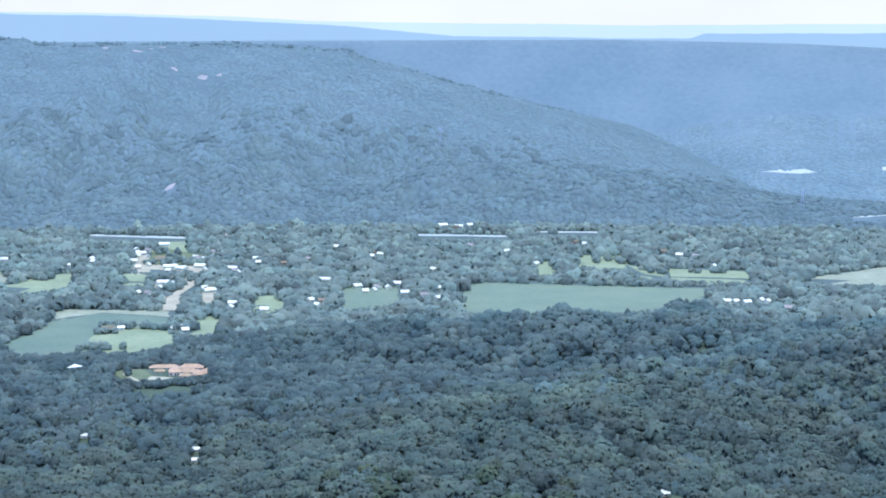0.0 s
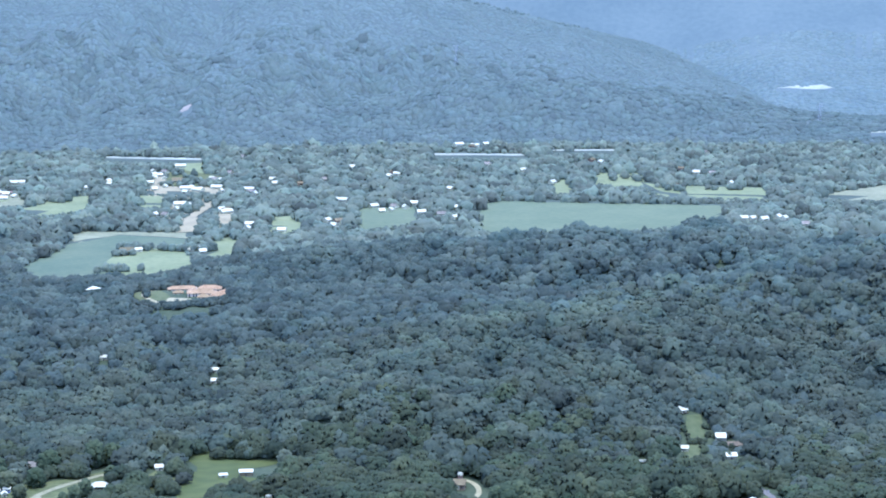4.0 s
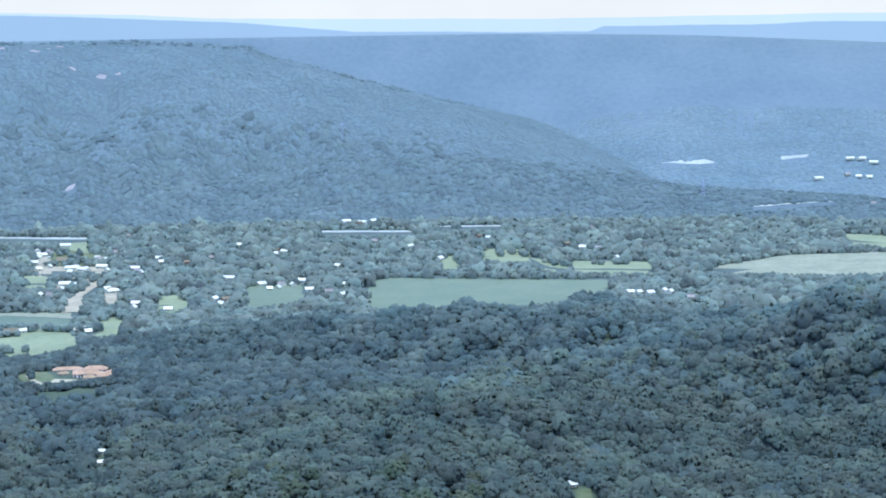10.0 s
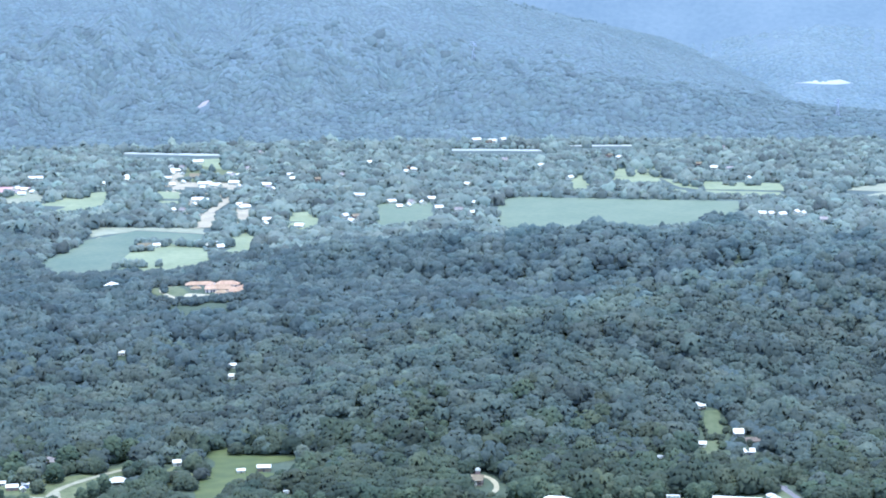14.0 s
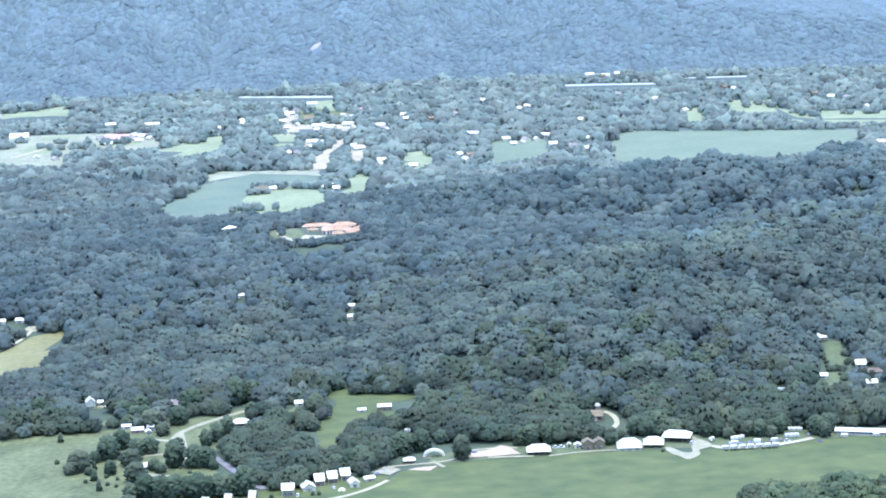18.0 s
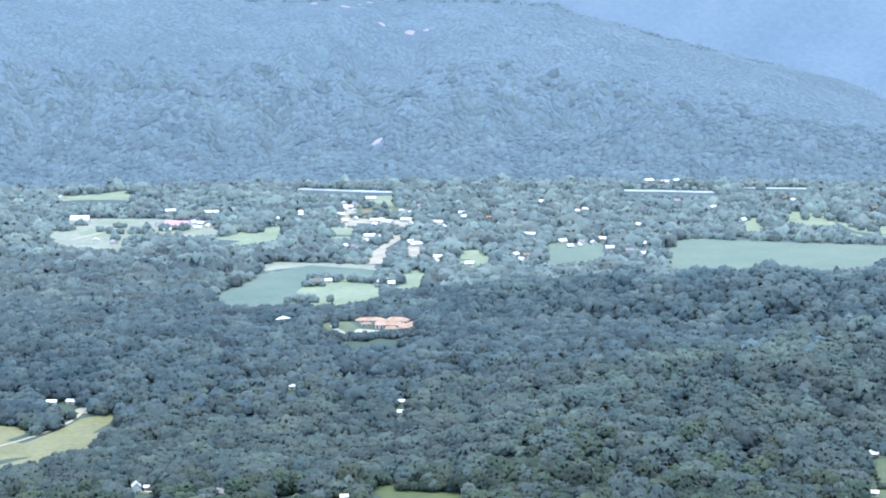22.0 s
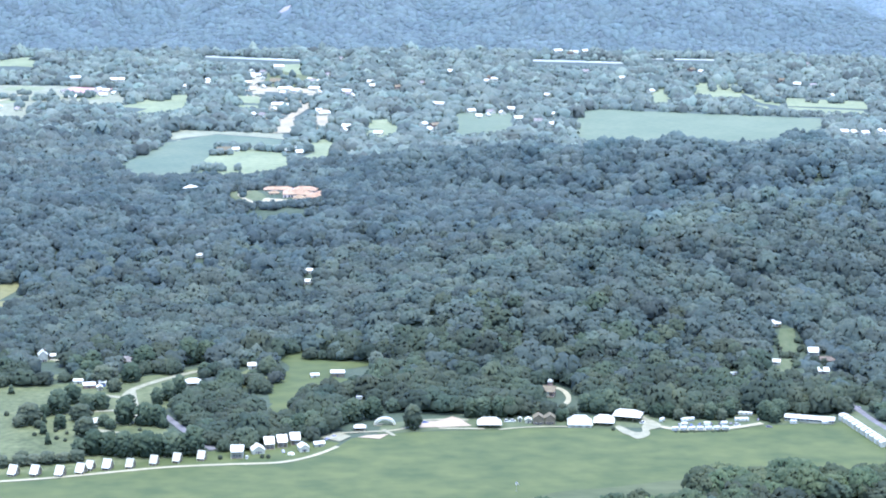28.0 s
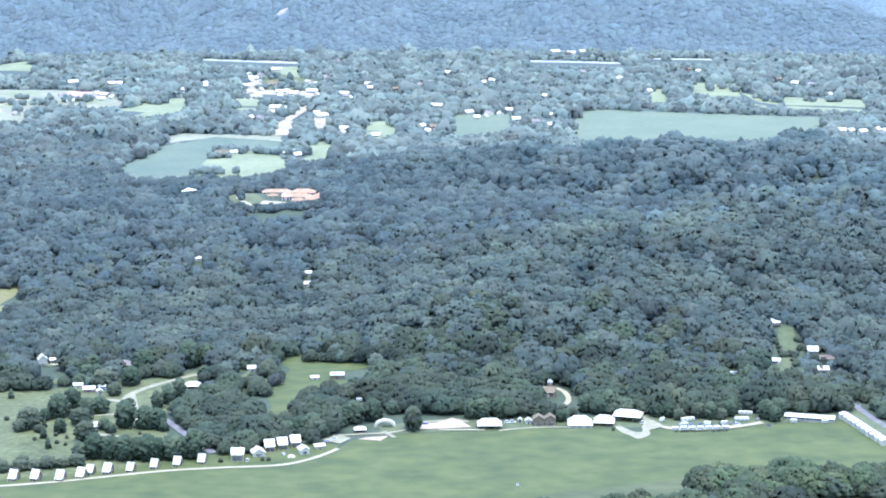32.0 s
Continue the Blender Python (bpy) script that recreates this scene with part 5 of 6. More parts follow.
put(pavilion("broad open shelter with a bright white hipped roof", 11, 9, 2.6, 2.6, WHITE_ROOF, 4, "shelter"), -268, 1394, 10)
put(gable_house("bungalow", "pale cottage hidden among round trees", "house", 9, 7, 3.0, 2.0, WHITE_WALL, PALE_ROOF, windows=3), -315, 1288, 30)
put(gable_house("bungalow", "grey-roofed house at the edge of the woods", "house", 10, 8, 3.2, 2.6, WHITE_WALL, GREY_ROOF, windows=3), -328, 1448, -20)
put(gable_house("cottage", "red-brown brick cottage in a small yard", "house", 8, 7, 3.4, 2.4, CLAY, CLAY, windows=2, chimney=True, end_gable=True), -227, 1401, 10)
put(gable_house("shed", "white-roofed garage above the yard", "garage", 7, 6, 2.8, 1.6, WHITE_WALL, WHITE_ROOF, windows=1), -231, 1444, 10)
put(gable_house("shed", "little pale shed in the trees above the yard", "shed", 4, 4, 2.4, 1.0, WHITE_WALL, PALE_ROOF, windows=1), -259, 1443, 0)
put(gable_house("barn", "open hay barn with a white metal roof in the meadow", "barn", 10, 7, 3.4, 1.2, BROWN_WALL, WHITE_ROOF, windows=0), -163, 1427, 5)
put(gable_house("shed", "small white animal shelter in the meadow", "shed", 6, 4.5, 2.2, 0.9, WHITE_WALL, WHITE_ROOF, windows=0), -180, 1422, 15)
put(gable_house("cabin", "white-roofed cabin high in the woods", "cabin", 6.5, 6, 3.0, 2.2, WHITE_WALL, WHITE_ROOF, windows=2, porch=2), 178, 1536, 32)
put(gable_house("cabin", "low white cabin in a gap of the trees", "cabin", 7, 5, 2.8, 1.6, WHITE_WALL, WHITE_ROOF, windows=2), 172, 1468, -8)
put(gable_house("lodge", "tall white-roofed lodge on the wooded slope", "lodge", 7.6, 6, 6.0, 2.0, GREY_WALL, WHITE_ROOF, windows=3, porch=3), 203, 1488, 2)
put(gable_house("lodge", "lodge with a red-brown metal roof", "lodge", 13, 7, 3.4, 2.2, BROWN_WALL, RED_ROOF, windows=4), 214, 1478, -4)
put(gable_house("cottage", "pale cottage below the red-roofed lodge", "cottage", 8, 6, 2.8, 2.0, GREY_WALL, WHITE_ROOF, windows=2), 207, 1456, 6)
again(big_van, 138, 1440, 5, "pale trailer home in a forest gap")
again(van, -140, 1364, 10, "white trailer half hidden in the woods")
for x, y, a in ((-330, 1760, 10), (-222, 1712, -5), (-220, 1684, 5)):
    put(gable_house("cabin", "pale-roofed cabin deep in the woods", "cabin", 8, 5, 3.0, 1.6, WHITE_WALL, WHITE_ROOF, windows=1), x, y, a)


for x, y, a in ((-553, 1734, 10), (-534, 1735, -8)):
    put(gable_house("cottage", "small white-roofed cottage at the end of the lane", "cottage", 9, 6, 2.8, 1.6, WHITE_WALL, WHITE_ROOF, windows=2), x, y, a)


def tower_house(label):
    """A brown-roofed house with a round domed turret."""
    root = gable_house("tower_house", label, "house", 11, 8, 4.5, 2.4, BRICK_WALL, BROWN_ROOF, windows=4, porch=2.2)
    tower = part("turret", rod(bmesh.new(), (1.5, 2.5, 0), (1.5, 2.5, 9.5), 1.9, 1.8, 12), BRICK_WALL, root)
    bm = bmesh.new()
    bmesh.ops.create_uvsphere(bm, u_segments=14, v_segments=8, radius=2.2, matrix=Matrix.Translation((1.5, 2.5, 9.5)))
    bmesh.ops.delete(bm, geom=[v for v in bm.verts if v.co.z < 9.4], context="VERTS")
    part("dome", bm, PALE_ROOF, tower, "pale rounded dome", True)
    part("bay", boxed(-1.6, 1.6, -5.6, -4.0, 0.2, 3.6), WHITE_WALL, root, "white projecting bay")
    return root


put(tower_house("red-brown house with a pale domed turret above the hangars"), -3, 1384, -6)


def villa(label):
    """A sprawling villa of several hipped terracotta wings round paved courts."""
    root = thing("villa", label, "villa")
    part("court", boxed(-24, 38, -14, 34, 0.0, 0.3), GRAVEL, root, "pale paved court")
    # middle x and y, length, depth, wall height, roof rise, turn
    wings = ((-14, 40, 30, 9, 4.2, 2.6, 8), (15, 36, 24, 11, 5.0, 3.2, -4), (1, 18, 13, 22, 4.6, 3.0, 6), (12, 12, 26, 11, 4.8, 3.4, -6), (31, 2, 19, 13, 4.6, 3.2, -3), (14, -5, 12, 9, 3.8, 2.4, 0), (33, 20, 9, 13, 4.0, 2.4, 4), (-16, 22, 10, 8, 3.4, 2.0, 10))
    for cx, cy, l, w, h, r, a in wings:
        m = pose(cx, cy, 0, 0, 0, a)
        body = boxed(-l / 2, l / 2, -w / 2, w / 2, 0, h)
        bmesh.ops.transform(body, matrix=m, verts=body.verts[:])
        wing = part("wing", body, STUCCO, root, "cream stucco walls")
        bm = bmesh.new()
        hx, hy = l / 2 + 0.7, w / 2 + 0.7
        kx, ky = max(0.4, hx - hy), max(0.4, hy - hx)
        lo = [bm.verts.new(p) for p in ((-hx, -hy, h), (hx, -hy, h), (hx, hy, h), (-hx, hy, h))]
        hi = [bm.verts.new(p) for p in ((-kx, -ky, h + r), (kx, -ky, h + r), (kx, ky, h + r), (-kx, ky, h + r))]
        bm.faces.new(lo[::-1])
        bm.faces.new(hi)
        for q in range(4):
            bm.faces.new((lo[q], lo[(q + 1) % 4], hi[(q + 1) % 4], hi[q]))
        box(bm, -hx, hx, -hy, hy, h - 0.3, h - 0.02)
        bmesh.ops.transform(bm, matrix=m, verts=bm.verts[:])
        top = part("roof", bm, TILE_ROOF, root, "terracotta tiled hipped roof")
        cap = boxed(-kx - 0.2, kx + 0.2, -ky - 0.2, ky + 0.2, h + r - 0.05, h + r + 0.2)
        bmesh.ops.transform(cap, matrix=m, verts=cap.verts[:])
        part("ridge_cap", cap, TILE_ROOF, top)
        count = max(2, int(l / 4))
        for q in range(count):
            x = -l / 2 + (q + 0.5) * l / count
            wb = boxed(x - 0.8, x + 0.8, -w / 2 - 0.06, -w / 2 + 0.05, 1.0, h - 0.9)
            bmesh.ops.transform(wb, matrix=m, verts=wb.verts[:])
            part("window", wb, GLASS, wing, "tall dark window")
    for k in range(7):
        x = 23 + k * 2.7
        part("column", rod(bmesh.new(), (x, -6.6, 0), (x, -6.6, 4.0), 0.28, 0.24, 8), TRIM, root, "white round column")
    part("veranda_roof", boxed(21.5, 41, -7.4, -4.2, 4.0, 4.4), TILE_ROOF, root)
    part("chimney", boxed(4, 5.4, 14, 15.4, 4, 9.6), STUCCO, root)
    return root


VILLA_AT = (-276, 1960)
put(villa("sprawling villa with pinkish terracotta roofs in the forest"), *VILLA_AT, 0)

# ---- the town and farms ----
TOWN = "houses of the valley town"
town_kinds = [
    put(gable_house("town_house", "white house with a white metal roof in the town", "house", 12, 9, 3.6, 2.8, WHITE_WALL, WHITE_ROOF, windows=3, group=TOWN), -519, 3281, 5),
    put(gable_house("town_house", "grey-roofed white house among the trees", "house", 12, 9, 3.6, 2.8, WHITE_WALL, GREY_ROOF, windows=3, chimney=True, group=TOWN), -411, 3246, -15),
    put(gable_house("town_hall", "large white hall with a low white roof", "hall", 18, 12, 4.2, 2.6, WHITE_WALL, WHITE_ROOF, windows=5, group=TOWN), -443, 3130, 2),
    put(gable_house("town_house", "brick house with a brown roof", "house", 12, 9, 3.6, 2.4, BRICK_WALL, BROWN_ROOF, windows=3, chimney=True, group=TOWN), -466, 3238, 10),
]
for k, (x, y) in enumerate(((-533, 3371), (-511, 3360), (-513, 3209), (-482, 3201), (-401, 3235), (-396, 3339), (-414, 2930), (-348, 2873), (-447, 2829), (-431, 2825), (-297, 2723), (-352, 2514), (-338, 2508), (-331, 3085), (-312, 3241), (-263, 3180), (-588, 3235), (-401, 3586), (-246, 2663), (-173, 2750), (-190, 2755), (-98, 2893), (-69, 2930))):
    again(town_kinds[(0, 1, 0, 3)[k % 4]], x, y, (k * 37) % 150 - 75)
for k, (x, y) in enumerate(((-420, 3108), (-394, 3140), (-426, 2940), (-345, 2851), (-339, 3110), (-496, 3444), (-127, 2900), (-181, 2972), (-734, 3223), (-813, 3238), (-743, 3221), (-930, 3095), (-1, 3723), (30, 3728), (1094, 4175), (1119, 4173), (1142, 4158), (1010, 4112))):
    again(town_kinds[2], x, y, (k * 23) % 70 - 35)
for k, (x, y) in enumerate(((-81, 2887), (-6, 2882), (-27, 2808), (-7, 2775), (-118, 3328), (-106, 3304), (-187, 3410), (-227, 3235), (-15, 3098), (24, 3721), (51, 3753), (109, 3330), (50, 3436), (-56, 2831), (238, 3487), (254, 3454), (402, 3289), (426, 3272), (439, 3140), (347, 3117), (403, 2742), (416, 2740), (457, 3593), (110, 3346), (381, 3347), (152, 3171))):
    again(town_kinds[(0, 0, 1, 0, 3)[k % 5]], x, y, (k * 41) % 150 - 75, "pale farmhouse among valley trees" if k % 5 != 3 else "")
for k, (x, y) in enumerate(((-837, 2870), (-803, 2850), (-722, 3079), (-715, 3025), (-787, 3063), (-739, 3092), (-702, 3049), (-724, 3043), (-758, 3000), (-612, 3146), (-1297, 3581), (-1275, 3583), (-1262, 3643), (479, 2680), (430, 2732), (453, 2752), (1046, 3800), (1095, 4102), (1116, 4097), (1073, 4115), (461, 2741), (-1064, 3435))):
    again(town_kinds[(0, 1, 0)[k % 3]], x, y, (k * 29) % 150 - 75, "pale house at the valley's edge")
cottage = put(gable_house("town_cottage", "small white cottage with a white roof in the town", "house", 9, 7, 3.2, 2.6, WHITE_WALL, WHITE_ROOF, windows=2, porch=1.5, group=TOWN), -526, 3327, 20)
for k, (x, y) in enumerate(((-499, 3272), (-438, 3089), (-419, 3120), (-383, 3102), (-417, 3263), (-400, 3209), (-425, 2891), (-435, 3144), (-494, 3129), (-482, 3160), (-344, 2864), (-356, 2884), (-297, 2690), (-348, 2501), (-333, 2487), (-325, 3064), (-579, 3204), (-305, 3193), (-167, 2733), (-177, 2710), (-115, 2851), (-103, 2863), (-119, 3280), (-514, 3318))):
    again(cottage, x, y, (k * 53) % 160 - 80)
put(gable_house("town_house", "white house with a broad brown roof in the town", "house", 16, 12, 4.0, 4.0, WHITE_WALL, BROWN_ROOF, windows=4, porch=2, group=TOWN), -472, 3231, 4)
put(gable_house("barn", "big white barn on the worked ground", "barn", 30, 18, 7, 6, WHITE_WALL, WHITE_ROOF, windows=2), -927, 3090, 10)
put(gable_house("farmhouse", "dark-roofed farmhouse in the pasture", "house", 18, 13, 4.5, 4.5, WHITE_WALL, BROWN_ROOF, windows=3, porch=2), -430, 2480, 10)
put(gable_house("shed", "white garage beside the farmhouse", "garage", 9, 7, 3.5, 2.2, WHITE_WALL, WHITE_ROOF, windows=1), -418, 2500, 20)
mast = put(pylon("grey lattice power pylon on the foothill"), -5, 4160)
again(mast, 714, 3857)

# ---- single trees round the landing field ----
oak, tall_tree, cedar, oak_b = lone_tree("oak", 1), lone_tree("tall", 2), lone_tree("cedar", 3, "cedar_tree"), lone_tree("oak", 4, leaf=BRIGHT_LEAF)


def plant(kind, label, spots, low=1.0, high=1.0, seed=0, stretch=1.0):
    """Trees of one kind at the given places, each turned and sized on its own; a third number gives a tree's width."""
    rng = np.random.RandomState(seed)
    for x, y, *width in spots:
        s = 1.16 * width[0] / kind["spread"] * rng.uniform(0.95, 1.06) if width else rng.uniform(low, high)
        m = spot(x, y, rng.uniform(0, 360)) @ Matrix.Diagonal((s * rng.uniform(0.94, 1.08), s * rng.uniform(0.94, 1.08), s * stretch * rng.uniform(0.92, 1.1), 1))
        if "placed" not in kind:
            kind["placed"] = 1
            ob = kind
            ob.matrix_basis = m
        else:
            ob = copy_thing(kind, pose(0, 0, 0))
            ob.matrix_basis = m
        tagged(ob, label)


plant(tall_tree, "dense dark-green tree in the row behind the cabins", [(-302, 1222, 12.5), (-281, 1218, 12.5), (-266, 1220, 13), (-250, 1222, 12), (-236, 1226, 12.5), (-292, 1220, 10), (-274, 1222, 10), (-259, 1221, 10), (-243, 1226, 10), (-311, 1218, 9)], seed=1, stretch=0.92)
plant(oak_b, "low spreading tree in the hedge behind the cabins", [(-310, 1206, 10), (-318, 1203, 9), (-327, 1200, 10), (-336, 1197, 9), (-345, 1194, 10), (-356, 1190, 10), (-366, 1186, 9), (-378, 1183, 10), (-392, 1180, 10), (-408, 1176, 11), (-330, 1206, 8), (-345, 1202, 9), (-362, 1197, 9)], seed=2, stretch=0.7)
plant(oak, "round dark-green tree standing in the pasture", [(-349, 1313, 14.3), (-346, 1338, 12), (-330, 1320, 11.5), (-322, 1325, 11.1), (-357, 1304, 8), (-339, 1276, 8.2), (-310, 1285, 7.2), (-304, 1278, 7.2), (-303, 1334, 7.8), (-282, 1290, 13.7), (-274, 1290, 13.1), (-268, 1284, 6.2)], seed=3)
plant(oak_b, "pale leafy tree in the pasture", [(-363, 1286, 13.2), (-368, 1278, 8), (-354, 1276, 6), (-317, 1259, 13.8), (-329, 1296, 12.3), (-322, 1370, 9.8), (-336, 1393, 12.8)], seed=13, stretch=0.9)
plant(tall_tree, "tall dark tree beside the lane", [(-297, 1292, 12.5), (-278, 1352, 9), (-273, 1366, 9), (-284, 1340, 8)], seed=14)
plant(cedar, "dark pointed cedar in the pasture", [(-347, 1263, 4.2), (-353, 1288, 3.5), (-269, 1284, 5), (-338, 1240, 4), (-396, 1358, 4), (-570, 1583, 5), (-566, 1590, 5)], seed=4, stretch=0.8)
plant(oak, "broad dark tree at the edge of the woods", [(-313, 1434, 17), (-316, 1399, 13.5), (-282, 1453, 18), (-270, 1460, 15), (-352, 1428, 14), (-363, 1421, 13), (-265, 1425, 9), (-430, 1425, 13), (-345, 1412, 12)], seed=5)
plant(oak_b, "small shrub on the grass", [(-335, 1251), (-331, 1263), (-328, 1247), (-384, 1303), (-292, 1286), (-283, 1275), (-190, 1222), (-186, 1222), (-217, 1217), (43, 1302), (-352, 1258), (-340, 1268), (-300, 1266), (-320, 1246)], 0.2, 0.36, 6)
plant(oak_b, "bright leafy tree behind the row of trailers", [(90, 1331, 8), (104, 1337, 10), (97, 1346, 11), (120, 1333, 7), (112, 1352, 10)], seed=9)
plant(tall_tree, "upright green tree behind the row of trailers", [(83, 1336, 7.5), (112, 1335, 8), (126, 1341, 8.5), (107, 1349, 9)], seed=19)
plant(oak, "dark tree at the edge of the woods behind the canopy", [(-165, 1284, 14), (-158, 1294, 13), (-173, 1279, 12), (-149, 1302, 14), (-139, 1311, 13), (-181, 1272, 11), (-126, 1318, 13)], seed=20)
plant(oak_b, "large bright green tree beside the gravel lot", [(-96, 1296, 12.5)], seed=21, stretch=1.35)
plant(oak_b, "green tree below the tower house", [(0, 1344, 7), (8, 1341, 6.5), (15, 1336, 6.5), (-8, 1342, 7)], seed=22)
plant(tall_tree, "bright green tree beside the gravel lot", [(6, 1321, 5.5), (10, 1324, 5.5), (-57, 1326, 9), (-49, 1326, 10), (-37, 1328, 9), (-30, 1330, 10), (24, 1346, 9), (32, 1343, 9), (40, 1347, 11)], seed=7)
plant(oak, "leafy tree between the parked trailers", [(75, 1338, 9), (84, 1350, 11), (117, 1345, 9), (92, 1357, 12), (102, 1358, 11), (128, 1353, 10), (157, 1331, 9), (152, 1338, 12), (160, 1345, 12), (143, 1356, 10), (149, 1358, 11)], seed=8)

# ---- gliders ----
def hang_glider(label, span=9.6):
    """A white delta wing with its frame."""
    root = thing("hang_glider", label, "hang glider")
    bm = bmesh.new()
    nose, tip, keel = (0, 1.7, 0.25), span / 2, (0, -1.5, 0.1)
    rows = []
    for k in range(-6, 7):
        u = k / 6
        x = u * tip
        lead, tail = 1.7 - 2.4 * abs(u) ** 1.1, -1.1 + 0.25 * abs(u) - 0.25 * abs(math.sin(u * 9.4))
        arch = 0.25 - 0.25 * u * u
        rows.append([bm.verts.new((x, lead, arch)), bm.verts.new((x, (lead + tail) / 2, arch + 0.16 * (1 - abs(u)))), bm.verts.new((x, tail, arch))])
    for a, b in zip(rows, rows[1:]):
        for j in range(2):
            bm.faces.new((a[j], a[j + 1], b[j + 1], b[j]))
    top = bmesh.ops.extrude_face_region(bm, geom=bm.faces[:])
    bmesh.ops.translate(bm, vec=(0, 0, 0.05), verts=[v for v in top["geom"] if isinstance(v, bmesh.types.BMVert)])
    bmesh.ops.recalc_face_normals(bm, faces=bm.faces[:])
    part("sail", bm, WHITE_ROOF, root, "white taut sail")
    part("keel", rod(bmesh.new(), (0, 1.7, 0.2), (0, -1.6, 0.15), 0.04), STEEL, root)
    for s in (-1, 1):
        part("leading_edge", rod(bmesh.new(), (0, 1.7, 0.22), (s * tip, -0.7, 0.02), 0.05), STEEL, root)
        part("upright", rod(bmesh.new(), (0, 0.2, 0.2), (s * 0.75, 0.3, -1.45), 0.035), STEEL, root)
    part("base_bar", rod(bmesh.new(), (-0.75, 0.3, -1.45), (0.75, 0.3, -1.45), 0.035), STEEL, root)
    return root


flyer = hang_glider("white hang glider gliding over the forest")
flyer.matrix_basis = pose(-229, 1195, 186, 32, -5, 8)


def windsock(label):
    """A white sock on a thin pole."""
    root = thing("windsock", label, "windsock")
    pole = part("pole", rod(bmesh.new(), (0, 0, 0), (0, 0, 6.4), 0.09, 0.06), STEEL, root)
    part("ring", rod(bmesh.new(), (0.05, 0, 6.0), (0.15, 0, 6.0), 0.8, 0.8, 12), STEEL, pole)
    part("sock", rod(bmesh.new(), (0.15, 0, 6.0), (3.4, 0.3, 4.0), 0.8, 0.4, 12), WHITE_ROOF, root, "white drooping fabric sock")
    return root


put(windsock("white windsock on a pole in the landing field"), -21, 1166, 60)
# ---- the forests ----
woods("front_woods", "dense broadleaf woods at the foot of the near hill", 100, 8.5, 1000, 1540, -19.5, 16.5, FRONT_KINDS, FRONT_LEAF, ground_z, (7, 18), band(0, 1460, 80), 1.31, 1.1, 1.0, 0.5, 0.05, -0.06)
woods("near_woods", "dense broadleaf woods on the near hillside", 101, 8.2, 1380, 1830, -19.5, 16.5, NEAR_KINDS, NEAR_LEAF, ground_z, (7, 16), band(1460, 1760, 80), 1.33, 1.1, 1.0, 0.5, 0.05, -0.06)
woods("hill_woods", "dense broadleaf woods over the rolling hill", 102, 9.0, 1690, 2400, -20.5, 16.5, MID_KINDS, HAZED_HILL_LEAF, ground_z, (7, 16), band(1760, 9999, 70), 1.38, 1.08, 1.0, 0.5, 0.05, -0.08)
# low clumps added to cover the black shaded gaps between crowns on steep ground
woods("undergrowth", "low clumps added to fill dark gaps in the steep woods", 108, 7.0, 1480, 1900, 4, 16.5, LOW_KINDS, HAZED_HILL_LEAF, ground_z, (8, 11), None, 1.3, 1.0, 0.6, 0.8, 0.8, -0.3, True)
woods("valley_trees", "trees and hedgerows scattered through the valley farmland", 103, 11.0, 2400, 3740, -20.8, 16.6, FAR_KINDS, HAZED_VALLEY_LEAF, ground_z, (7, 22), valley_clumps, 1.2, 0.95, 1.35, 0.65, 0.25, -0.18)
woods("valley_woods", "unbroken woods on the valley floor", 118, 9.4, 2330, 2900, -20.8, -8, FAR_KINDS, HAZED_WOOD_LEAF, ground_z, (8, 20), in_deep_woods, 1.28, 1.0, 1.1, 0.55, 0.1, -0.12)
# low brush in place of full trees, which would hide the fields from the camera
woods("valley_brush", "low brush and hedges along the valley fields", 117, 7.5, 2400, 3740, -20.8, 16.6, FOOT_KINDS, HAZED_VALLEY_LEAF, ground_z, (3.5, 6.5), field_margins, 1.3, 0.9, 1.2, 0.65, 0.25, -0.18)
# crowns flattened and sunk so that they show little contrast from the camera
woods("foothill_forest", "forest of flattened crowns along the foot of the mountain", 107, 11.0, 3730, 4220, -20.8, 16.6, FOOT_KINDS, HAZED_FOOT_LEAF, mountain_z, (9, 16), on_foothill, 1.4, 0.5, 0.7, 0.8, 0.9, -0.32, True)
woods("mountain_forest", "even forest over the long mountain", 104, 9.8, 3950, 4600, -20.8, 14, TINY_KINDS, HAZED_MOUNTAIN_LEAF, mountain_z, (7, 12), on_mountain, 1.4, 0.34, 0.35, 0.75, 1.5, -0.42, True)
woods("crest_trees", "ragged trees along the mountain's crest", 119, 9.0, 4525, 4580, -20, 4, TINY_KINDS, HAZED_MOUNTAIN_LEAF, mountain_z, (5, 11), on_crest, 1.1, 1.1, 0.6, 0.6, 0.3, -0.25)
woods("upland_forest", "forest with haze in its colour over the low ridges beyond the valley", 109, 9.0, 4060, 4560, -2, 16.6, TINY_KINDS, HAZED_FAR_LEAF, upland_z, (8, 14), on_upland, 1.4, sinking, 0.3, 0.75, 1.2, -0.42, True)
woods("slope_woods", "woods on the slope below the overlook", 106, 16.0, 60, 1000, -30, 30, TINY_KINDS, HAZED_HILL_LEAF, ground_z, (13, 18))
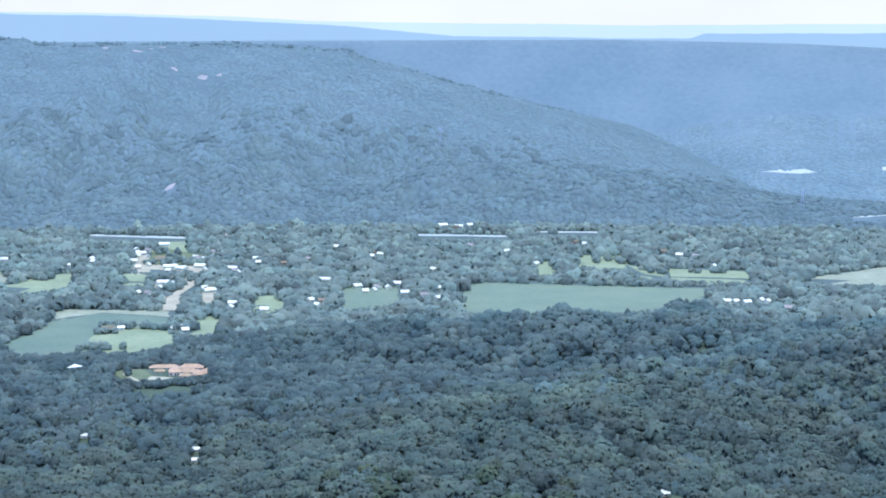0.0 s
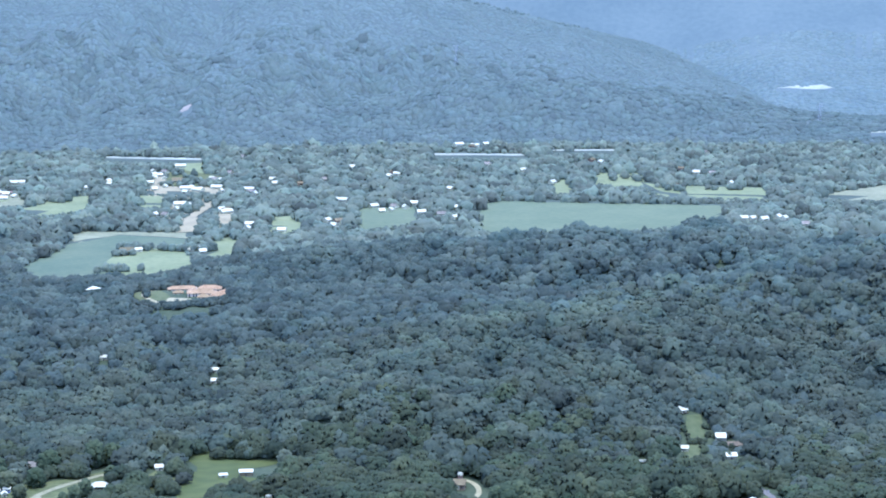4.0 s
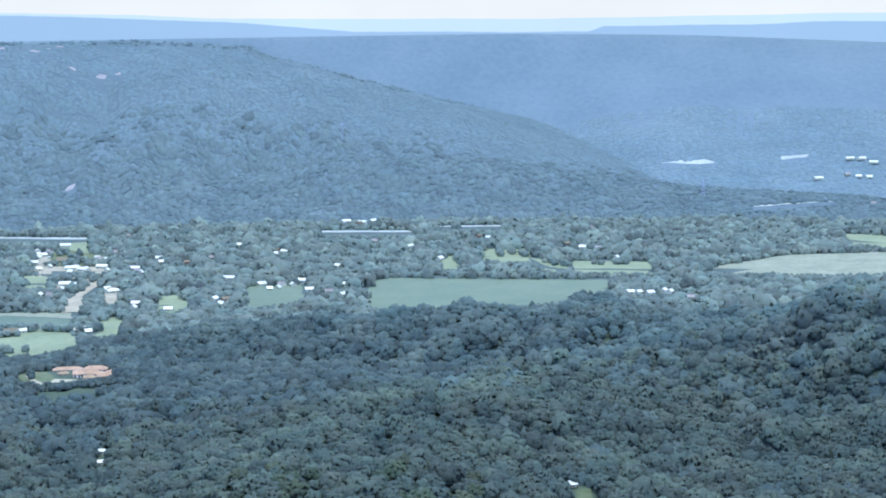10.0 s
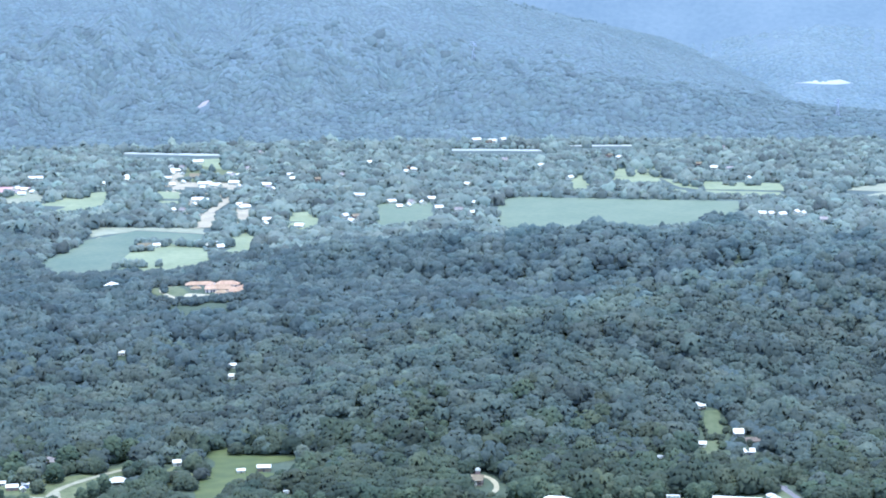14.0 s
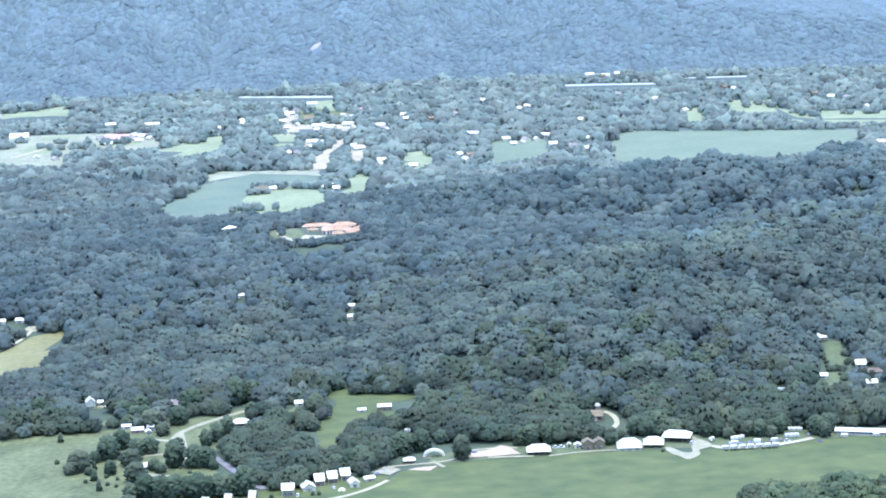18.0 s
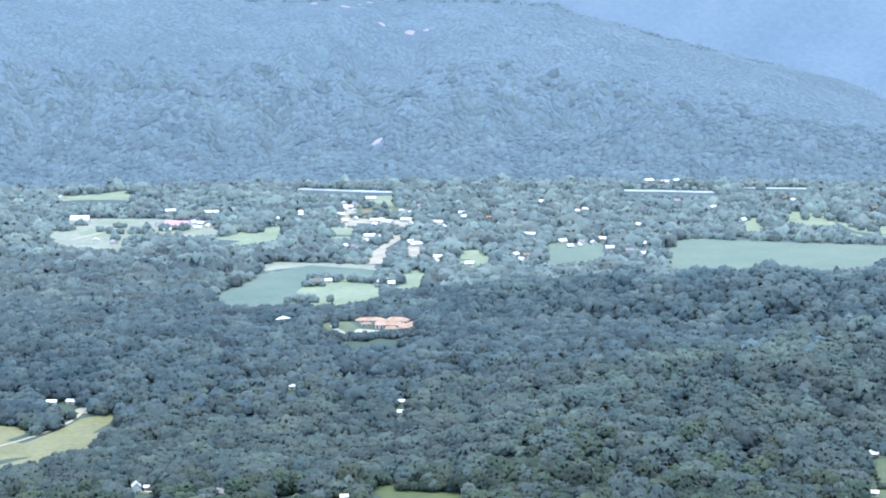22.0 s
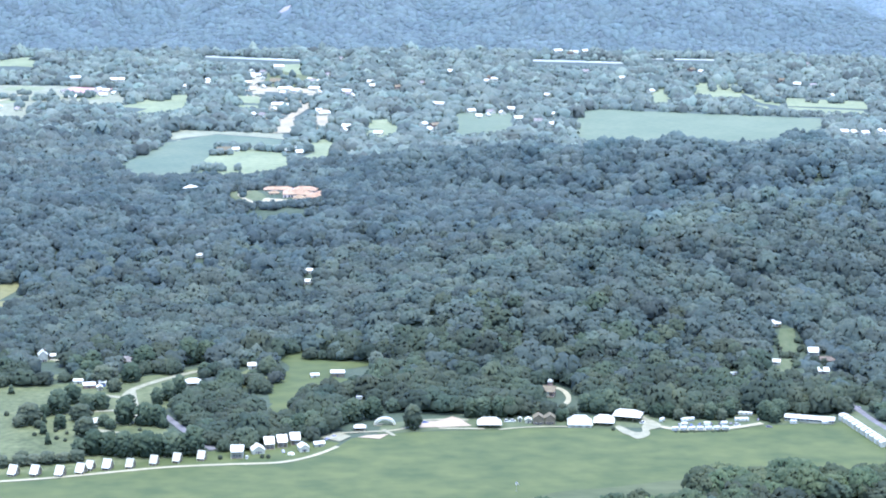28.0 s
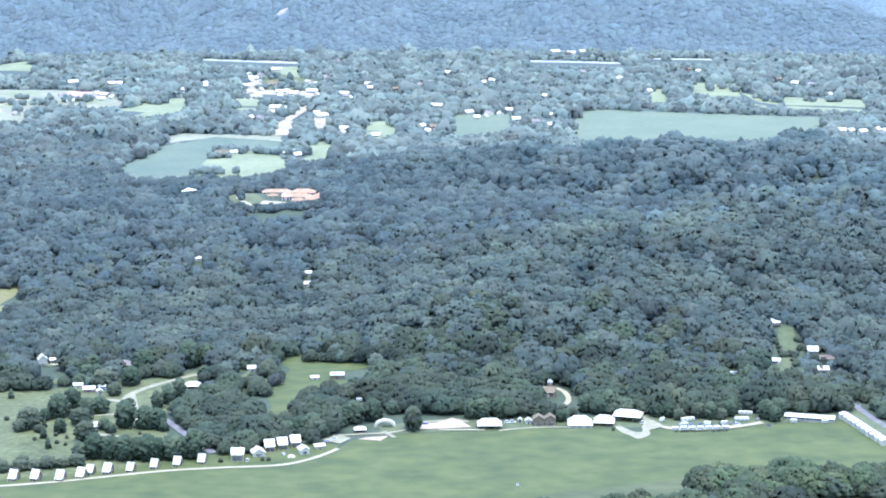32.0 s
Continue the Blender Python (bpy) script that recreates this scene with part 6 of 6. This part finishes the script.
copses("hedgerow_trees", "small groups of trees between fields and houses", 111, [(-400, 2512, 48, 9, 16), (-345, 2500, 22, 10, 10), (-430, 2468, 14, 6, 5), (-420, 2340, 30, 8, 8), (300, 3205, 26, 22, 8), (332, 3085, 14, 30, 8), (262, 3225, 8, 30, 5), (-768, 3015, 40, 14, 16), (-700, 3072, 12, 20, 7), (-636, 3000, 30, 20, 16), (-470, 3190, 20, 12, 7), (-405, 3210, 14, 14, 6), (-430, 3165, 40, 6, 9), (-485, 3330, 14, 14, 6), (-405, 2880, 8, 26, 8), (-380, 3010, 30, 20, 14), (420, 3075, 30, 8, 8), (-110, 2905, 26, 6, 6), (-785, 2885, 30, 22, 12), (-745, 2905, 30, 16, 12), (-793, 2975, 16, 14, 6), (-918, 2995, 12, 8, 4), (-866, 2990, 9, 8, 3), (-846, 3040, 12, 8, 4), (-831, 2964, 10, 8, 4), (-905, 3060, 20, 6, 4), (-652, 3036, 34, 14, 18), (-460, 3300, 8, 12, 3), (-438, 3225, 10, 14, 5), (-365, 2985, 24, 20, 12), (-418, 3010, 12, 16, 6)], FAR_KINDS, HAZED_VALLEY_LEAF, (8, 13))
copses("field_edge_trees", "broad trees along the near edge of the landing field", 113, [(-76, 1100, 13, 3, 5), (-62, 1102, 5, 3, 2), (-5, 1112, 4, 2, 2), (46, 1124, 14, 5, 9), (84, 1126, 16, 6, 12), (120, 1132, 14, 8, 12), (172, 1186, 14, 5, 9), (196, 1188, 14, 6, 10), (222, 1196, 14, 8, 12), (186, 1177, 24, 3, 10)], EDGE_KINDS, EDGE_LEAF, (12, 18))
copses("tall_edge_trees", "tall spreading oaks in the near corner of the landing field", 116, [(114, 1178, 7, 4, 4), (104, 1160, 8, 8, 5), (124, 1160, 10, 8, 7), (142, 1180, 14, 5, 7), (150, 1168, 10, 5, 5)], EDGE_KINDS, EDGE_LEAF, (17, 23))
copses("meadow_trees", "bushes and trees along the meadows", 112, [(-176, 1478, 16, 5, 9), (-150, 1482, 10, 4, 7), (-225, 1412, 5, 16, 7), (-214, 1385, 6, 10, 6), (-547, 1658, 8, 7, 8), (-541, 1690, 5, 9, 7), (-505, 1722, 6, 4, 5), (-256, 1418, 8, 10, 7), (-300, 1425, 14, 5, 6)], FRONT_KINDS, FRONT_LEAF, (7, 12))
# made-up low shrubs stand in for the dark shadow line below the trailers
copses("field_hedge", "low dark shrubs standing in for the shadow below the trailers", 121, [(88 + 4.5 * k, 1301.2 + 0.5 * k, 2.6, 0.5, 5) for k in range(8)], FRONT_KINDS, FRONT_LEAF, (1.0, 1.5))
copses("villa_shrubs", "shrubs and young trees below the villa", 114, [(-276, 1916, 46, 14, 130), (-268, 1934, 14, 3, 6), (-248, 1936, 14, 4, 10), (-322, 1976, 5, 8, 6), (-236, 1946, 4, 8, 5), (-322, 1946, 6, 3, 4)], NEAR_KINDS, HAZED_HILL_LEAF, (4, 7))
copses("lodge_shrubs", "low shrubs round the hillside lodges", 115, [(198, 1474, 14, 12, 22), (182, 1480, 8, 8, 8), (210, 1462, 8, 6, 8), (176, 1500, 5, 12, 6), (197, 1506, 4, 12, 6)], NEAR_KINDS, FRONT_LEAF, (3, 5.5))
